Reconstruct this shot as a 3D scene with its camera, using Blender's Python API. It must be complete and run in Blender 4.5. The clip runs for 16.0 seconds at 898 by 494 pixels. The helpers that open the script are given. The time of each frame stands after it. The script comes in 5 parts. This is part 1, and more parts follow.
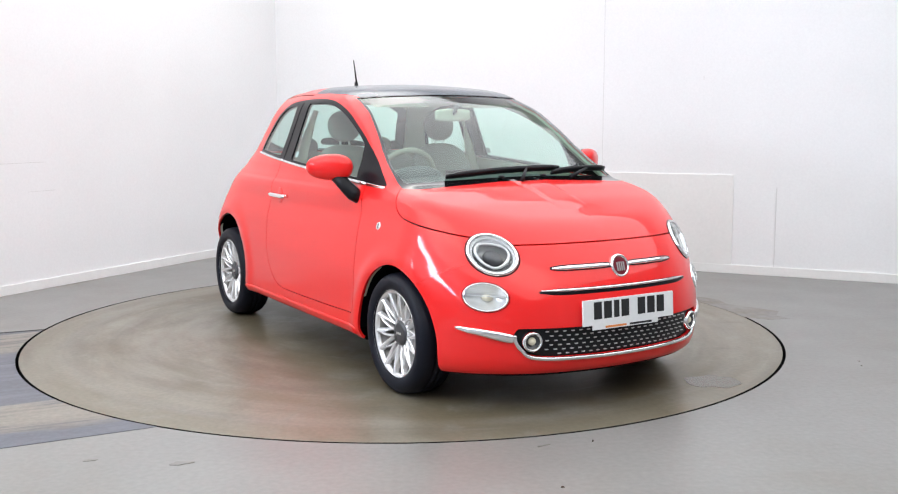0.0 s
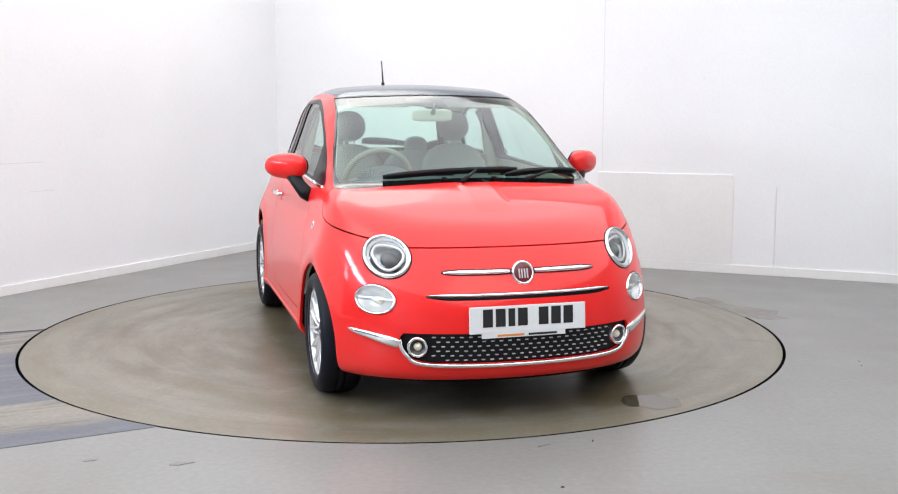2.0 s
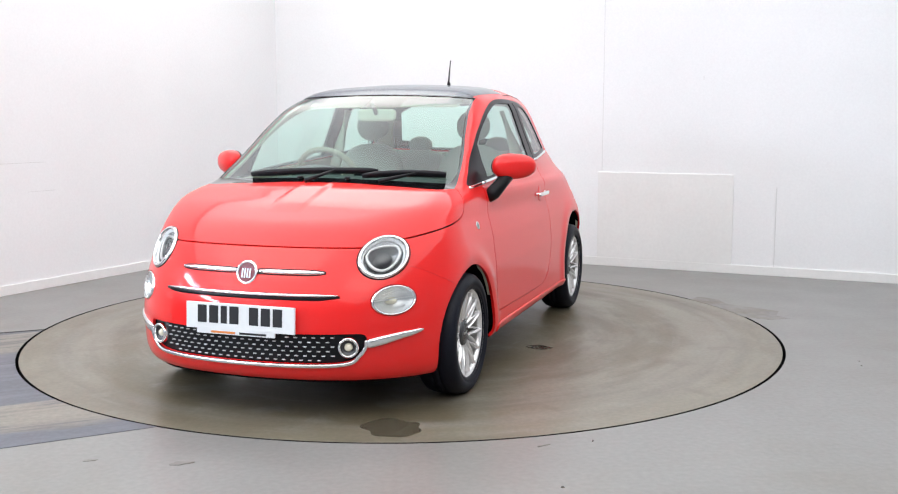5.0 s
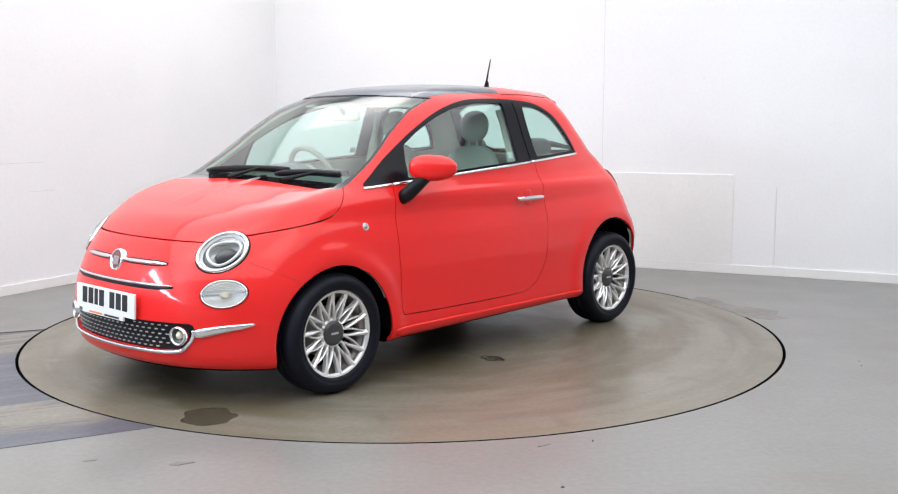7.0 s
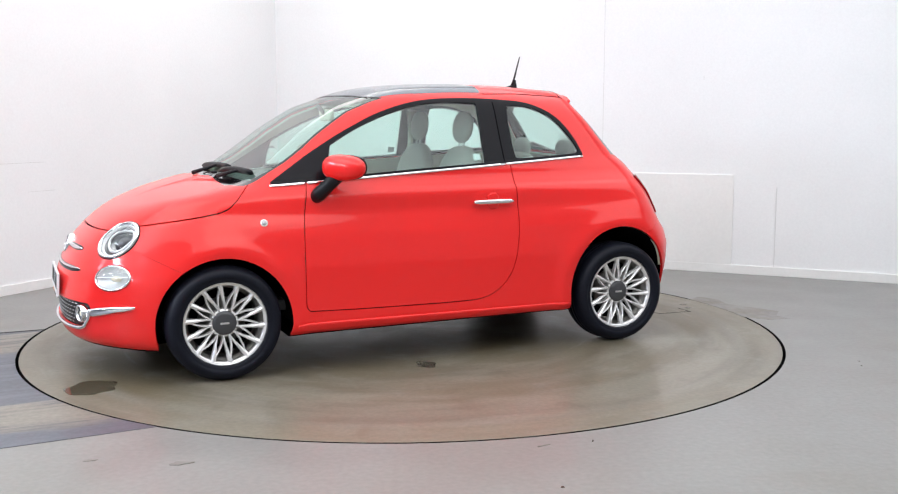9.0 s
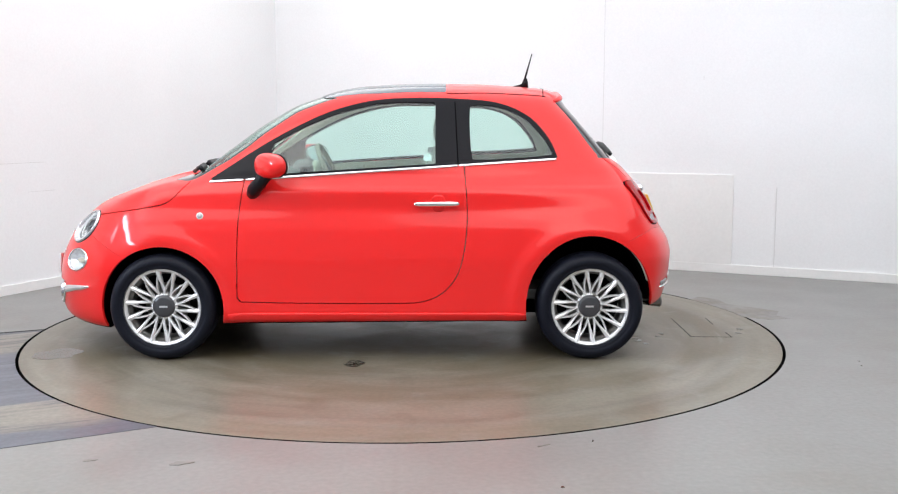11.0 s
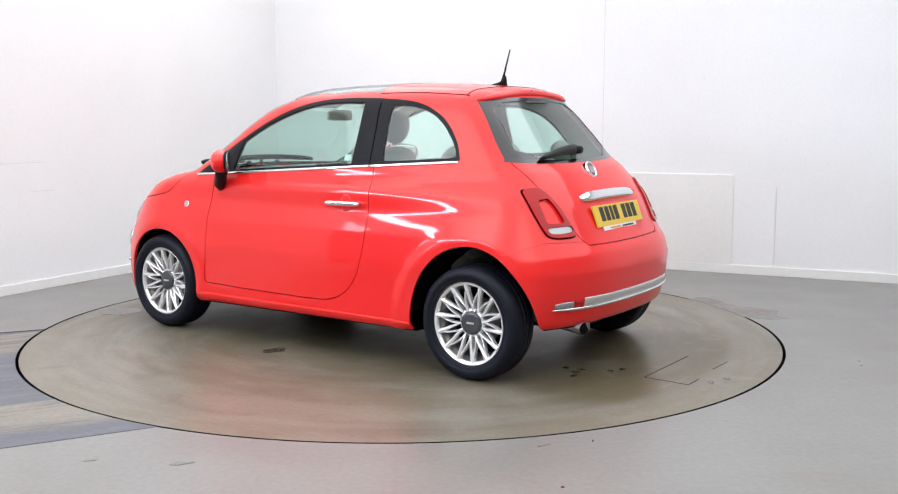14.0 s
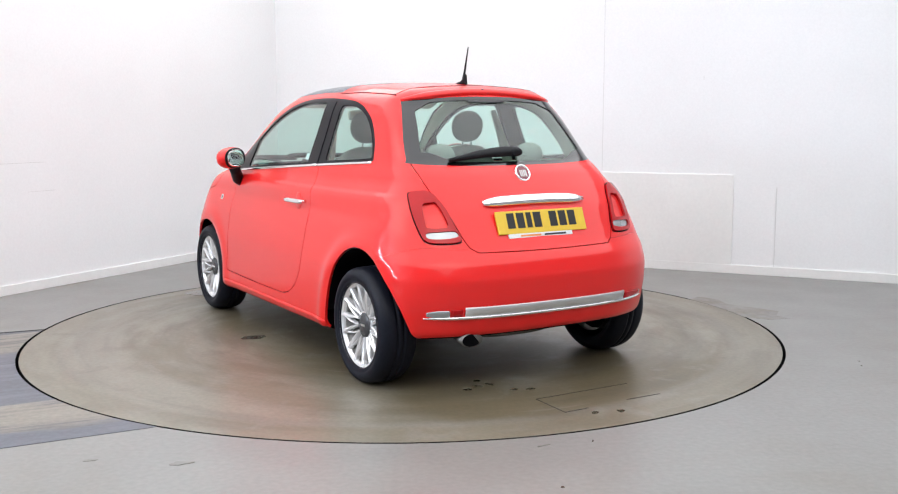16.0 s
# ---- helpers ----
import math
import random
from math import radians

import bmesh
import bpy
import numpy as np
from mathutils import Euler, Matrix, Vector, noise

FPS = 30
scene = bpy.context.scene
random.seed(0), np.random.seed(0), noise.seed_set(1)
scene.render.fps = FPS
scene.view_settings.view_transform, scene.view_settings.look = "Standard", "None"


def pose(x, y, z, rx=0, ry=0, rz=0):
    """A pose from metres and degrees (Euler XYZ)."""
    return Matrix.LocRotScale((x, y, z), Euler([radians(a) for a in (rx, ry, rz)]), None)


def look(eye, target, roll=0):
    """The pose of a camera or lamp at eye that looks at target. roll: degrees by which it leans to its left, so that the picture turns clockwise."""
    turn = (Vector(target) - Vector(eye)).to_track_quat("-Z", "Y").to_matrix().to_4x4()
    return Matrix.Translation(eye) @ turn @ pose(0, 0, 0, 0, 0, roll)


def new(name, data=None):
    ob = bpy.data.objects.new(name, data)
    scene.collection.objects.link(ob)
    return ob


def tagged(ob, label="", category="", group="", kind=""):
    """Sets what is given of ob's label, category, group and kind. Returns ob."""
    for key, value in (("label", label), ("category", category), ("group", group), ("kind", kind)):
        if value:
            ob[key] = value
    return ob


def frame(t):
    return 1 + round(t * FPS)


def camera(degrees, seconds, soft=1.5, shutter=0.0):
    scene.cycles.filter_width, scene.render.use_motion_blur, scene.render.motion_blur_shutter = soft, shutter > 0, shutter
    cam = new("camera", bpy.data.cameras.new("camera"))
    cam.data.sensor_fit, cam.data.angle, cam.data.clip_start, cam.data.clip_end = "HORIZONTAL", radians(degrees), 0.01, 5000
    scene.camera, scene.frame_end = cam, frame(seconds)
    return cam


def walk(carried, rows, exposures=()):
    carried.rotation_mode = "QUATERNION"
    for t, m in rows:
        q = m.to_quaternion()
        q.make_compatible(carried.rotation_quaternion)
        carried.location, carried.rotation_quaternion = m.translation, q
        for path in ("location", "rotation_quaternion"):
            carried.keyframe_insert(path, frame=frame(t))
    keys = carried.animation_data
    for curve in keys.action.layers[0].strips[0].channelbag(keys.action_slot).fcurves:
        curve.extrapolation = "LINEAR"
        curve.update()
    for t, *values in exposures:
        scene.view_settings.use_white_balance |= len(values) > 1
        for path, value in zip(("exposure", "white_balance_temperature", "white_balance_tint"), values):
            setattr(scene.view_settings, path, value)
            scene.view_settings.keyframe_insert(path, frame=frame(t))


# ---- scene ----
cam = camera(47.737, 16.0, soft=1.15)
CAM = pose(0.0088, -6.1968, 1.3106, 82.6225, 0.0154, -2.3666)
walk(cam, [(0.0, CAM), (16.0, CAM)])

# ---- light ----
world = bpy.data.worlds.new("world")
world.use_nodes = True
scene.world = world
world.node_tree.nodes["Background"].inputs[0].default_value = (0.9, 0.95, 1.0, 1)
world.node_tree.nodes["Background"].inputs[1].default_value = 0.25
scene.view_settings.exposure = 0.0

CORNER = Vector((-1.2916, 4.1685, 0))
ALONG_L = Vector((-0.4952, -0.8688, 0)).normalized()
ALONG_R = Vector((0.8892, -0.4574, 0)).normalized()
WALL_H = 3.6


def room(a, b, z=0.0):
    """A point of the room: a metres along the left wall, b along the right one."""
    return CORNER + ALONG_L * a + ALONG_R * b + Vector((0, 0, z))


def overhead_light(a, b, la, lb, watts, z=WALL_H - 0.12, colour=(1.0, 0.97, 0.93)):
    data = bpy.data.lights.new("lamp", "AREA")
    data.shape, data.size, data.size_y, data.energy, data.color = "RECTANGLE", la, lb, watts, colour
    ob = new("lamp", data)
    turn = math.atan2(ALONG_L.y, ALONG_L.x)
    ob.matrix_world = Matrix.Translation(room(a, b, z)) @ Matrix.Rotation(turn, 4, "Z")
    return ob


# ---- materials ----
def material(name, colour, rough=0.5, metal=0.0, grain=0.0, scale=40.0, bump=0.0, coat=0.0, spec=0.5, stain=0.0, stain_scale=2.0, emit=0.0, second=None, share=(0.45, 0.65), second_scale=1.0, second_detail=7.0):
    m = bpy.data.materials.new(name)
    m.use_nodes = True
    nt = m.node_tree
    b = nt.nodes["Principled BSDF"]
    b.inputs["Base Color"].default_value = (*colour, 1)
    b.inputs["Roughness"].default_value = rough
    b.inputs["Metallic"].default_value = metal
    b.inputs["Coat Weight"].default_value = coat
    b.inputs["Coat Roughness"].default_value = 0.05
    b.inputs["Specular IOR Level"].default_value = spec
    if emit:
        b.inputs["Emission Color"].default_value = (*colour, 1)
        b.inputs["Emission Strength"].default_value = emit
    if grain or bump or stain:
        tc = nt.nodes.new("ShaderNodeTexCoord")
        n1 = nt.nodes.new("ShaderNodeTexNoise")
        n1.inputs["Scale"].default_value = scale
        n1.inputs["Detail"].default_value = 6
        n2 = nt.nodes.new("ShaderNodeTexNoise")
        n2.inputs["Scale"].default_value = stain_scale
        n2.inputs["Detail"].default_value = 5
        nt.links.new(tc.outputs["Object"], n1.inputs["Vector"])
        where = tc.outputs["Object"]
        nt.links.new(where, n2.inputs["Vector"])
        def shift(value_socket, amount):
            r = nt.nodes.new("ShaderNodeMapRange")
            r.inputs["From Min"].default_value, r.inputs["From Max"].default_value = 0.3, 0.7
            r.inputs["To Min"].default_value, r.inputs["To Max"].default_value = 1 - amount, 1 + amount
            nt.links.new(value_socket, r.inputs["Value"])
            return r.outputs["Result"]
        mul = nt.nodes.new("ShaderNodeMath")
        mul.operation = "MULTIPLY"
        nt.links.new(shift(n1.outputs["Fac"], grain), mul.inputs[0])
        nt.links.new(shift(n2.outputs["Fac"], stain), mul.inputs[1])
        mix = nt.nodes.new("ShaderNodeVectorMath")
        mix.operation = "SCALE"
        mix.inputs[0].default_value = colour
        nt.links.new(mul.outputs[0], mix.inputs["Scale"])
        if second:
            n3 = nt.nodes.new("ShaderNodeTexNoise")
            n3.inputs["Scale"].default_value = second_scale
            n3.inputs["Detail"].default_value = second_detail
            n3.inputs["Roughness"].default_value = 0.6
            n3.inputs["Distortion"].default_value = 0.6
            nt.links.new(where, n3.inputs["Vector"])
            ramp = nt.nodes.new("ShaderNodeMapRange")
            ramp.interpolation_type = "SMOOTHSTEP"
            ramp.inputs["From Min"].default_value, ramp.inputs["From Max"].default_value = share
            nt.links.new(n3.outputs["Fac"], ramp.inputs["Value"])
            two = nt.nodes.new("ShaderNodeMix")
            two.data_type = "VECTOR"
            for sock in two.inputs:
                if sock.type == "VECTOR" and sock.name == "A":
                    sock.default_value = colour
                if sock.type == "VECTOR" and sock.name == "B":
                    sock.default_value = second
            nt.links.new(ramp.outputs["Result"], two.inputs[0])
            for sock in two.outputs:
                if sock.type == "VECTOR":
                    nt.links.new(sock, mix.inputs[0])
        nt.links.new(mix.outputs[0], b.inputs["Base Color"])
        rr = nt.nodes.new("ShaderNodeMath")
        rr.operation = "MULTIPLY"
        rr.inputs[1].default_value = rough
        nt.links.new(shift(n2.outputs["Fac"], min(0.5, stain + grain)), rr.inputs[0])
        nt.links.new(rr.outputs[0], b.inputs["Roughness"])
        if bump:
            bp = nt.nodes.new("ShaderNodeBump")
            bp.inputs["Strength"].default_value = bump
            bp.inputs["Distance"].default_value = 0.002
            nt.links.new(n1.outputs["Fac"], bp.inputs["Height"])
            nt.links.new(bp.outputs["Normal"], b.inputs["Normal"])
    return m


def glass_material(name, tint, gloss_rough=0.0, gloss=0.05):
    m = bpy.data.materials.new(name)
    m.use_nodes = True
    nt = m.node_tree
    nt.nodes.remove(nt.nodes["Principled BSDF"])
    out = nt.nodes["Material Output"]
    tr = nt.nodes.new("ShaderNodeBsdfTransparent")
    tr.inputs[0].default_value = (*tint, 1)
    gl = nt.nodes.new("ShaderNodeBsdfGlossy")
    gl.inputs["Roughness"].default_value = gloss_rough
    lw = nt.nodes.new("ShaderNodeLayerWeight")
    lw.inputs["Blend"].default_value = 0.5
    po = nt.nodes.new("ShaderNodeMath")
    po.operation = "POWER"
    po.inputs[1].default_value = 3.5
    fr = nt.nodes.new("ShaderNodeMath")
    fr.operation = "MULTIPLY_ADD"
    fr.inputs[1].default_value, fr.inputs[2].default_value = 0.80, gloss
    nt.links.new(lw.outputs["Facing"], po.inputs[0])
    nt.links.new(po.outputs[0], fr.inputs[0])
    mx = nt.nodes.new("ShaderNodeMixShader")
    nt.links.new(fr.outputs[0], mx.inputs[0])
    nt.links.new(tr.outputs[0], mx.inputs[1])
    nt.links.new(gl.outputs[0], mx.inputs[2])
    nt.links.new(mx.outputs[0], out.inputs[0])
    return m


PAINT = material("coral_paint", (0.80, 0.0150, 0.0140), 0.36, 0.0, coat=0.65, spec=0.2)
WHITE_WALL = material("white_wall", (0.835, 0.84, 0.85), 0.7, grain=0.02, scale=60, bump=0.1, stain=0.02, stain_scale=1.2)
BOUNCE_PALE = material("pale_bounce_wall", (0.66, 0.66, 0.66), 0.7, grain=0.04, stain=0.06)
SKIRT = material("white_skirting", (0.82, 0.82, 0.81), 0.4, grain=0.02, stain=0.03)
CONCRETE = material("concrete", (0.210, 0.205, 0.195), 0.36, grain=0.08, scale=38, bump=0.15, stain=0.06, stain_scale=2.6, second=(0.190, 0.178, 0.160), share=(0.46, 0.74), second_scale=0.9)


def node(nt, kind, op="", **ins):
    """One shader node; each input is a value or another node's output."""
    n = nt.nodes.new(kind)
    if op:
        n.operation = op
    for key, value in ins.items():
        sock = n.inputs[int(key[1:])] if key[0] == "i" and key[1:].isdigit() else n.inputs[key.replace("_", " ").title()]
        if isinstance(value, bpy.types.NodeSocket):
            nt.links.new(value, sock)
        else:
            sock.default_value = value
    return n


def ramp(nt, value, lo, hi, a=0.0, b=1.0):
    n = node(nt, "ShaderNodeMapRange", value=value)
    n.interpolation_type = "SMOOTHSTEP"
    for key, v in (("From Min", lo), ("From Max", hi), ("To Min", a), ("To Max", b)):
        n.inputs[key].default_value = v
    return n.outputs[0]


def blend(nt, fac, a, b):
    n = nt.nodes.new("ShaderNodeMix")
    n.data_type = "RGBA"
    for sock, value in ((n.inputs[0], fac), (n.inputs[6], a), (n.inputs[7], b)):
        if isinstance(value, bpy.types.NodeSocket):
            nt.links.new(value, sock)
        else:
            sock.default_value = value if isinstance(value, float) else (*value, 1)
    return n.outputs[2]


def calc(nt, op, a, b=0.0):
    return node(nt, "ShaderNodeMath", op, i0=a, i1=b).outputs[0]


def cloud(nt, where, scale, detail=5.0, rough=0.55, bend=0.0):
    n = node(nt, "ShaderNodeTexNoise", vector=where, scale=scale, detail=detail, roughness=rough, distortion=bend)
    return n.outputs[0]


def worn_deck():
    """Dirty screed: brown where vehicles roll on, darkened there for the car's shade, greyer at both sides, a browner
    rim and scuffs that run round.
    """
    m = bpy.data.materials.new("turntable_deck")
    m.use_nodes = True
    nt = m.node_tree
    b = nt.nodes["Principled BSDF"]
    where = nt.nodes.new("ShaderNodeTexCoord").outputs["Object"]
    xyz = node(nt, "ShaderNodeSeparateXYZ", vector=where).outputs
    r = node(nt, "ShaderNodeVectorMath", "LENGTH", i0=where).outputs["Value"]
    unit = node(nt, "ShaderNodeVectorMath", "NORMALIZE", i0=where).outputs[0]
    def wound(k, turns):
        up = node(nt, "ShaderNodeCombineXYZ", z=calc(nt, "MULTIPLY", r, k)).outputs[0]
        flat = node(nt, "ShaderNodeVectorMath", "MULTIPLY", i0=unit, i1=(turns, turns, 0.0)).outputs[0]
        return node(nt, "ShaderNodeVectorMath", "ADD", i0=flat, i1=up).outputs[0]
    broad = cloud(nt, wound(2.2, 1.0), 1.5, 4.0)
    streak = cloud(nt, wound(8.0, 2.0), 1.0, 4.0, 0.5, 0.2)
    scuff = cloud(nt, wound(17.0, 3.5), 1.0, 3.0, 0.5, 0.2)
    blot = cloud(nt, where, 1.7, 4.0, 0.5, 0.3)
    fine = cloud(nt, where, 42.0, 6.0)
    off = calc(nt, "ADD", calc(nt, "ABSOLUTE", xyz[1]), calc(nt, "MULTIPLY", blot, 0.9))
    sides = ramp(nt, calc(nt, "SUBTRACT", off, 0.45), 0.62, 1.15)
    rim = ramp(nt, calc(nt, "ADD", r, calc(nt, "MULTIPLY", broad, 0.12)), 2.04, 2.12)
    # the middle's dirt brown also holds some of the shade under the car
    colour = blend(nt, sides, (0.112, 0.090, 0.054), (0.184, 0.166, 0.131))
    colour = blend(nt, ramp(nt, broad, 0.42, 0.66, 0.0, 0.6), colour, (0.118, 0.097, 0.062))
    colour = blend(nt, calc(nt, "MULTIPLY", rim, 0.7), colour, (0.168, 0.149, 0.112))
    colour = blend(nt, ramp(nt, blot, 0.56, 0.72, 0.0, 0.55), colour, (0.210, 0.192, 0.156))
    colour = blend(nt, ramp(nt, streak, 0.52, 0.72, 0.0, 0.32), colour, (0.100, 0.083, 0.060))
    colour = blend(nt, ramp(nt, scuff, 0.60, 0.78, 0.0, 0.4), colour, (0.225, 0.210, 0.186))
    mottle = cloud(nt, where, 4.5, 5.0, 0.55, 0.4)
    colour = blend(nt, ramp(nt, mottle, 0.54, 0.70, 0.0, 0.45), colour, (0.215, 0.202, 0.176))
    colour = blend(nt, ramp(nt, mottle, 0.44, 0.30, 0.0, 0.40), colour, (0.098, 0.080, 0.056))
    ring = calc(nt, "MULTIPLY", ramp(nt, r, 1.90, 1.98), ramp(nt, r, 2.00, 2.07, 1.0, 0.0))
    colour = blend(nt, calc(nt, "MULTIPLY", ring, ramp(nt, broad, 0.40, 0.60, 0.0, 0.5)), colour, (0.212, 0.200, 0.176))
    tone = calc(nt, "MULTIPLY", ramp(nt, fine, 0.3, 0.7, 0.90, 1.10), ramp(nt, streak, 0.3, 0.7, 1.07, 0.93))
    shade = node(nt, "ShaderNodeVectorMath", "SCALE", i0=colour, scale=tone).outputs[0]
    nt.links.new(shade, b.inputs["Base Color"])
    nt.links.new(ramp(nt, broad, 0.35, 0.65, 0.30, 0.40), b.inputs["Roughness"])
    bump = node(nt, "ShaderNodeBump", height=fine, strength=0.012, distance=0.002)
    nt.links.new(bump.outputs[0], b.inputs["Normal"])
    return m


def striped_paint():
    """Worn grey-blue floor paint in bands, with tan concrete rubbed bare between them."""
    m = bpy.data.materials.new("worn_floor_paint")
    m.use_nodes = True
    nt = m.node_tree
    b = nt.nodes["Principled BSDF"]
    where = nt.nodes.new("ShaderNodeTexCoord").outputs["Object"]
    across = node(nt, "ShaderNodeVectorMath", "DOT_PRODUCT", i0=where, i1=(-0.430, 0.903, 0.0)).outputs["Value"]
    along = node(nt, "ShaderNodeVectorMath", "DOT_PRODUCT", i0=where, i1=(0.903, 0.430, 0.0)).outputs["Value"]
    v = calc(nt, "ADD", across, 1.324)
    lanes = node(nt, "ShaderNodeCombineXYZ", x=calc(nt, "MULTIPLY", along, 1.2), y=calc(nt, "MULTIPLY", across, 9.0)).outputs[0]
    drag = cloud(nt, lanes, 1.0, 6.0, 0.65, 0.6)
    fine = cloud(nt, where, 36.0, 6.0)
    w = calc(nt, "ADD", v, calc(nt, "MULTIPLY", calc(nt, "SUBTRACT", drag, 0.5), 0.5))
    low = calc(nt, "MULTIPLY", ramp(nt, w, 0.14, 0.24), ramp(nt, w, 0.56, 0.68, 1.0, 0.0))
    high = calc(nt, "MULTIPLY", ramp(nt, w, 1.66, 1.80), ramp(nt, w, 2.18, 2.27, 1.0, 0.0))
    bare = calc(nt, "MAXIMUM", low, high)
    paint = blend(nt, ramp(nt, drag, 0.45, 0.70, 0.0, 0.6), (0.092, 0.096, 0.118), (0.125, 0.124, 0.130))
    ground = blend(nt, ramp(nt, drag, 0.48, 0.62), (0.200, 0.180, 0.150), (0.120, 0.114, 0.112))
    colour = blend(nt, bare, paint, ground)
    shade = node(nt, "ShaderNodeVectorMath", "SCALE", i0=colour, scale=ramp(nt, fine, 0.3, 0.7, 0.88, 1.12)).outputs[0]
    nt.links.new(shade, b.inputs["Base Color"])
    nt.links.new(ramp(nt, drag, 0.3, 0.7, 0.32, 0.46), b.inputs["Roughness"])
    return m


TABLE = worn_deck()
STRIPED = striped_paint()
PATCH = material("backdrop_grey", (0.085, 0.088, 0.105), 0.38, grain=0.12, scale=30, stain=0.15, stain_scale=3, second=(0.15, 0.135, 0.115), share=(0.52, 0.68), second_scale=2.2)
TAN = material("brown_floor_dirt", (0.176, 0.161, 0.135), 0.42, grain=0.15, scale=25, stain=0.2, stain_scale=4, second=(0.195, 0.188, 0.175), share=(0.38, 0.62), second_scale=5.0)
WET = material("wet_patch", (0.080, 0.067, 0.046), 0.04, grain=0.05, scale=30, stain=0.1, spec=0.8)
OILY = material("oily_stain", (0.070, 0.058, 0.044), 0.25, grain=0.2, scale=40, stain=0.2, stain_scale=8)
SEAM = material("joint_shadow", (0.05, 0.05, 0.05), 0.8)
JOINT = material("dusty_joint", (0.032, 0.027, 0.021), 0.6)
FAINT = material("grey_scuff", (0.70, 0.70, 0.70), 0.7)
BLACK = material("black_plastic", (0.007, 0.007, 0.009), 0.42, grain=0.1, scale=300, bump=0.05, spec=0.2)
GLOSS_BLACK = material("satin_black", (0.007, 0.0065, 0.009), 0.28, spec=0.15)
RUBBER = material("tyre_rubber", (0.006, 0.007, 0.013), 0.50, grain=0.15, scale=120, bump=0.1, spec=0.18)
ALLOY = material("alloy_silver", (0.84, 0.83, 0.83), 0.24, 0.55)
CHROME = material("chrome", (0.86, 0.86, 0.87), 0.08, 1.0)
DARK = material("dark_void", (0.003, 0.003, 0.004), 0.9, spec=0.05)
FRIT = material("black_glass_border", (0.006, 0.006, 0.007), 0.07, coat=0.6, spec=0.5)
GLASS = glass_material("tinted_glass", (0.75, 0.93, 0.875), gloss_rough=0.06, gloss=0.09)
SCREEN_GLASS = glass_material("windscreen_glass", (0.72, 0.89, 0.82), gloss_rough=0.06, gloss=0.10)
ROOF_GLASS = material("dark_roof_glass", (0.085, 0.10, 0.122), 0.16, spec=0.6)


# ---- mesh helpers ----
def part(name, bm, mat, parent=None, label="", smooth=False):
    me = bpy.data.meshes.new(name)
    bmesh.ops.recalc_face_normals(bm, faces=bm.faces)
    bm.to_mesh(me)
    bm.free()
    me.materials.append(mat)
    if smooth:
        me.polygons.foreach_set("use_smooth", [True] * len(me.polygons))
    ob = new(name, me)
    ob.parent = parent
    if label:
        ob["label"] = label
    return ob


def box_bm(lo, hi, bevel=0.0, segments=2):
    bm = bmesh.new()
    c = [(a + b) / 2 for a, b in zip(lo, hi)]
    s = [b - a for a, b in zip(lo, hi)]
    bmesh.ops.create_cube(bm, size=1, matrix=Matrix.Translation(c) @ Matrix.Diagonal((*s, 1)))
    if bevel:
        bmesh.ops.bevel(bm, geom=bm.edges[:], offset=bevel, segments=segments, profile=0.7, affect="EDGES")
    return bm


def lathe_bm(profile, n=64, axis="Y", centre=(0, 0, 0), closed=False):
    """Turns (radius, along) pairs about an axis."""
    bm = bmesh.new()
    rings = []
    for i in range(n):
        a = 2 * math.pi * i / n
        ring = []
        for r, h in profile:
            u, v = r * math.cos(a), r * math.sin(a)
            p = {"Y": (u, h, v), "Z": (u, v, h), "X": (h, u, v)}[axis]
            ring.append(bm.verts.new([p[k] + centre[k] for k in range(3)]))
        rings.append(ring)
    m = len(profile)
    for i in range(n):
        A, B = rings[i], rings[(i + 1) % n]
        for j in range(m if closed else m - 1):
            q = (A[j], A[(j + 1) % m], B[(j + 1) % m], B[j])
            bm.faces.new(q)
    bmesh.ops.remove_doubles(bm, verts=bm.verts[:], dist=1e-6)
    return bm


def wall_box(name, a0, b0, a1, b1, z0, z1, mat, label, parent=None, bevel=0.0):
    """A box in the room's own directions."""
    bm = box_bm((a0, b0, z0), (a1, b1, z1), bevel)
    for v in bm.verts:
        v.co = room(v.co.x, v.co.y, v.co.z)
    ob = part(name, bm, mat, parent, "")
    return tagged(ob, label, name.split("_")[0], kind="structure") if parent is None else ob


# ---- the room ----
A_LEN, B_LEN = 15.0, 13.0
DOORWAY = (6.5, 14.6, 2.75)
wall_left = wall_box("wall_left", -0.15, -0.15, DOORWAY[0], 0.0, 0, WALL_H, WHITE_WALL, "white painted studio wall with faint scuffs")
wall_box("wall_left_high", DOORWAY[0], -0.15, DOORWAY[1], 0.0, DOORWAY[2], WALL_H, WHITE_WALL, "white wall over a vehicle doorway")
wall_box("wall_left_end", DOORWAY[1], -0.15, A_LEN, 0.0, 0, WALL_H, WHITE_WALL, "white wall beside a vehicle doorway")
# unseen panel added outside, so the doorway's lower part reflects dark
wall_box("backdrop", DOORWAY[0] - 0.6, -2.2, DOORWAY[1] + 0.6, -2.1, 0, 2.1, PATCH, "unseen plain grey backdrop added outside the doorway")
wall_right = wall_box("wall_right", -0.15, 0.0, 0.0, B_LEN, 0, WALL_H, WHITE_WALL, "white painted panelled studio wall")
# two unseen walls added to close the room; their pale colour bounces light
wall_box("wall_back", A_LEN, -0.15, A_LEN + 0.15, B_LEN, 0, WALL_H, BOUNCE_PALE, "unseen plain pale wall added behind the camera to bounce light")
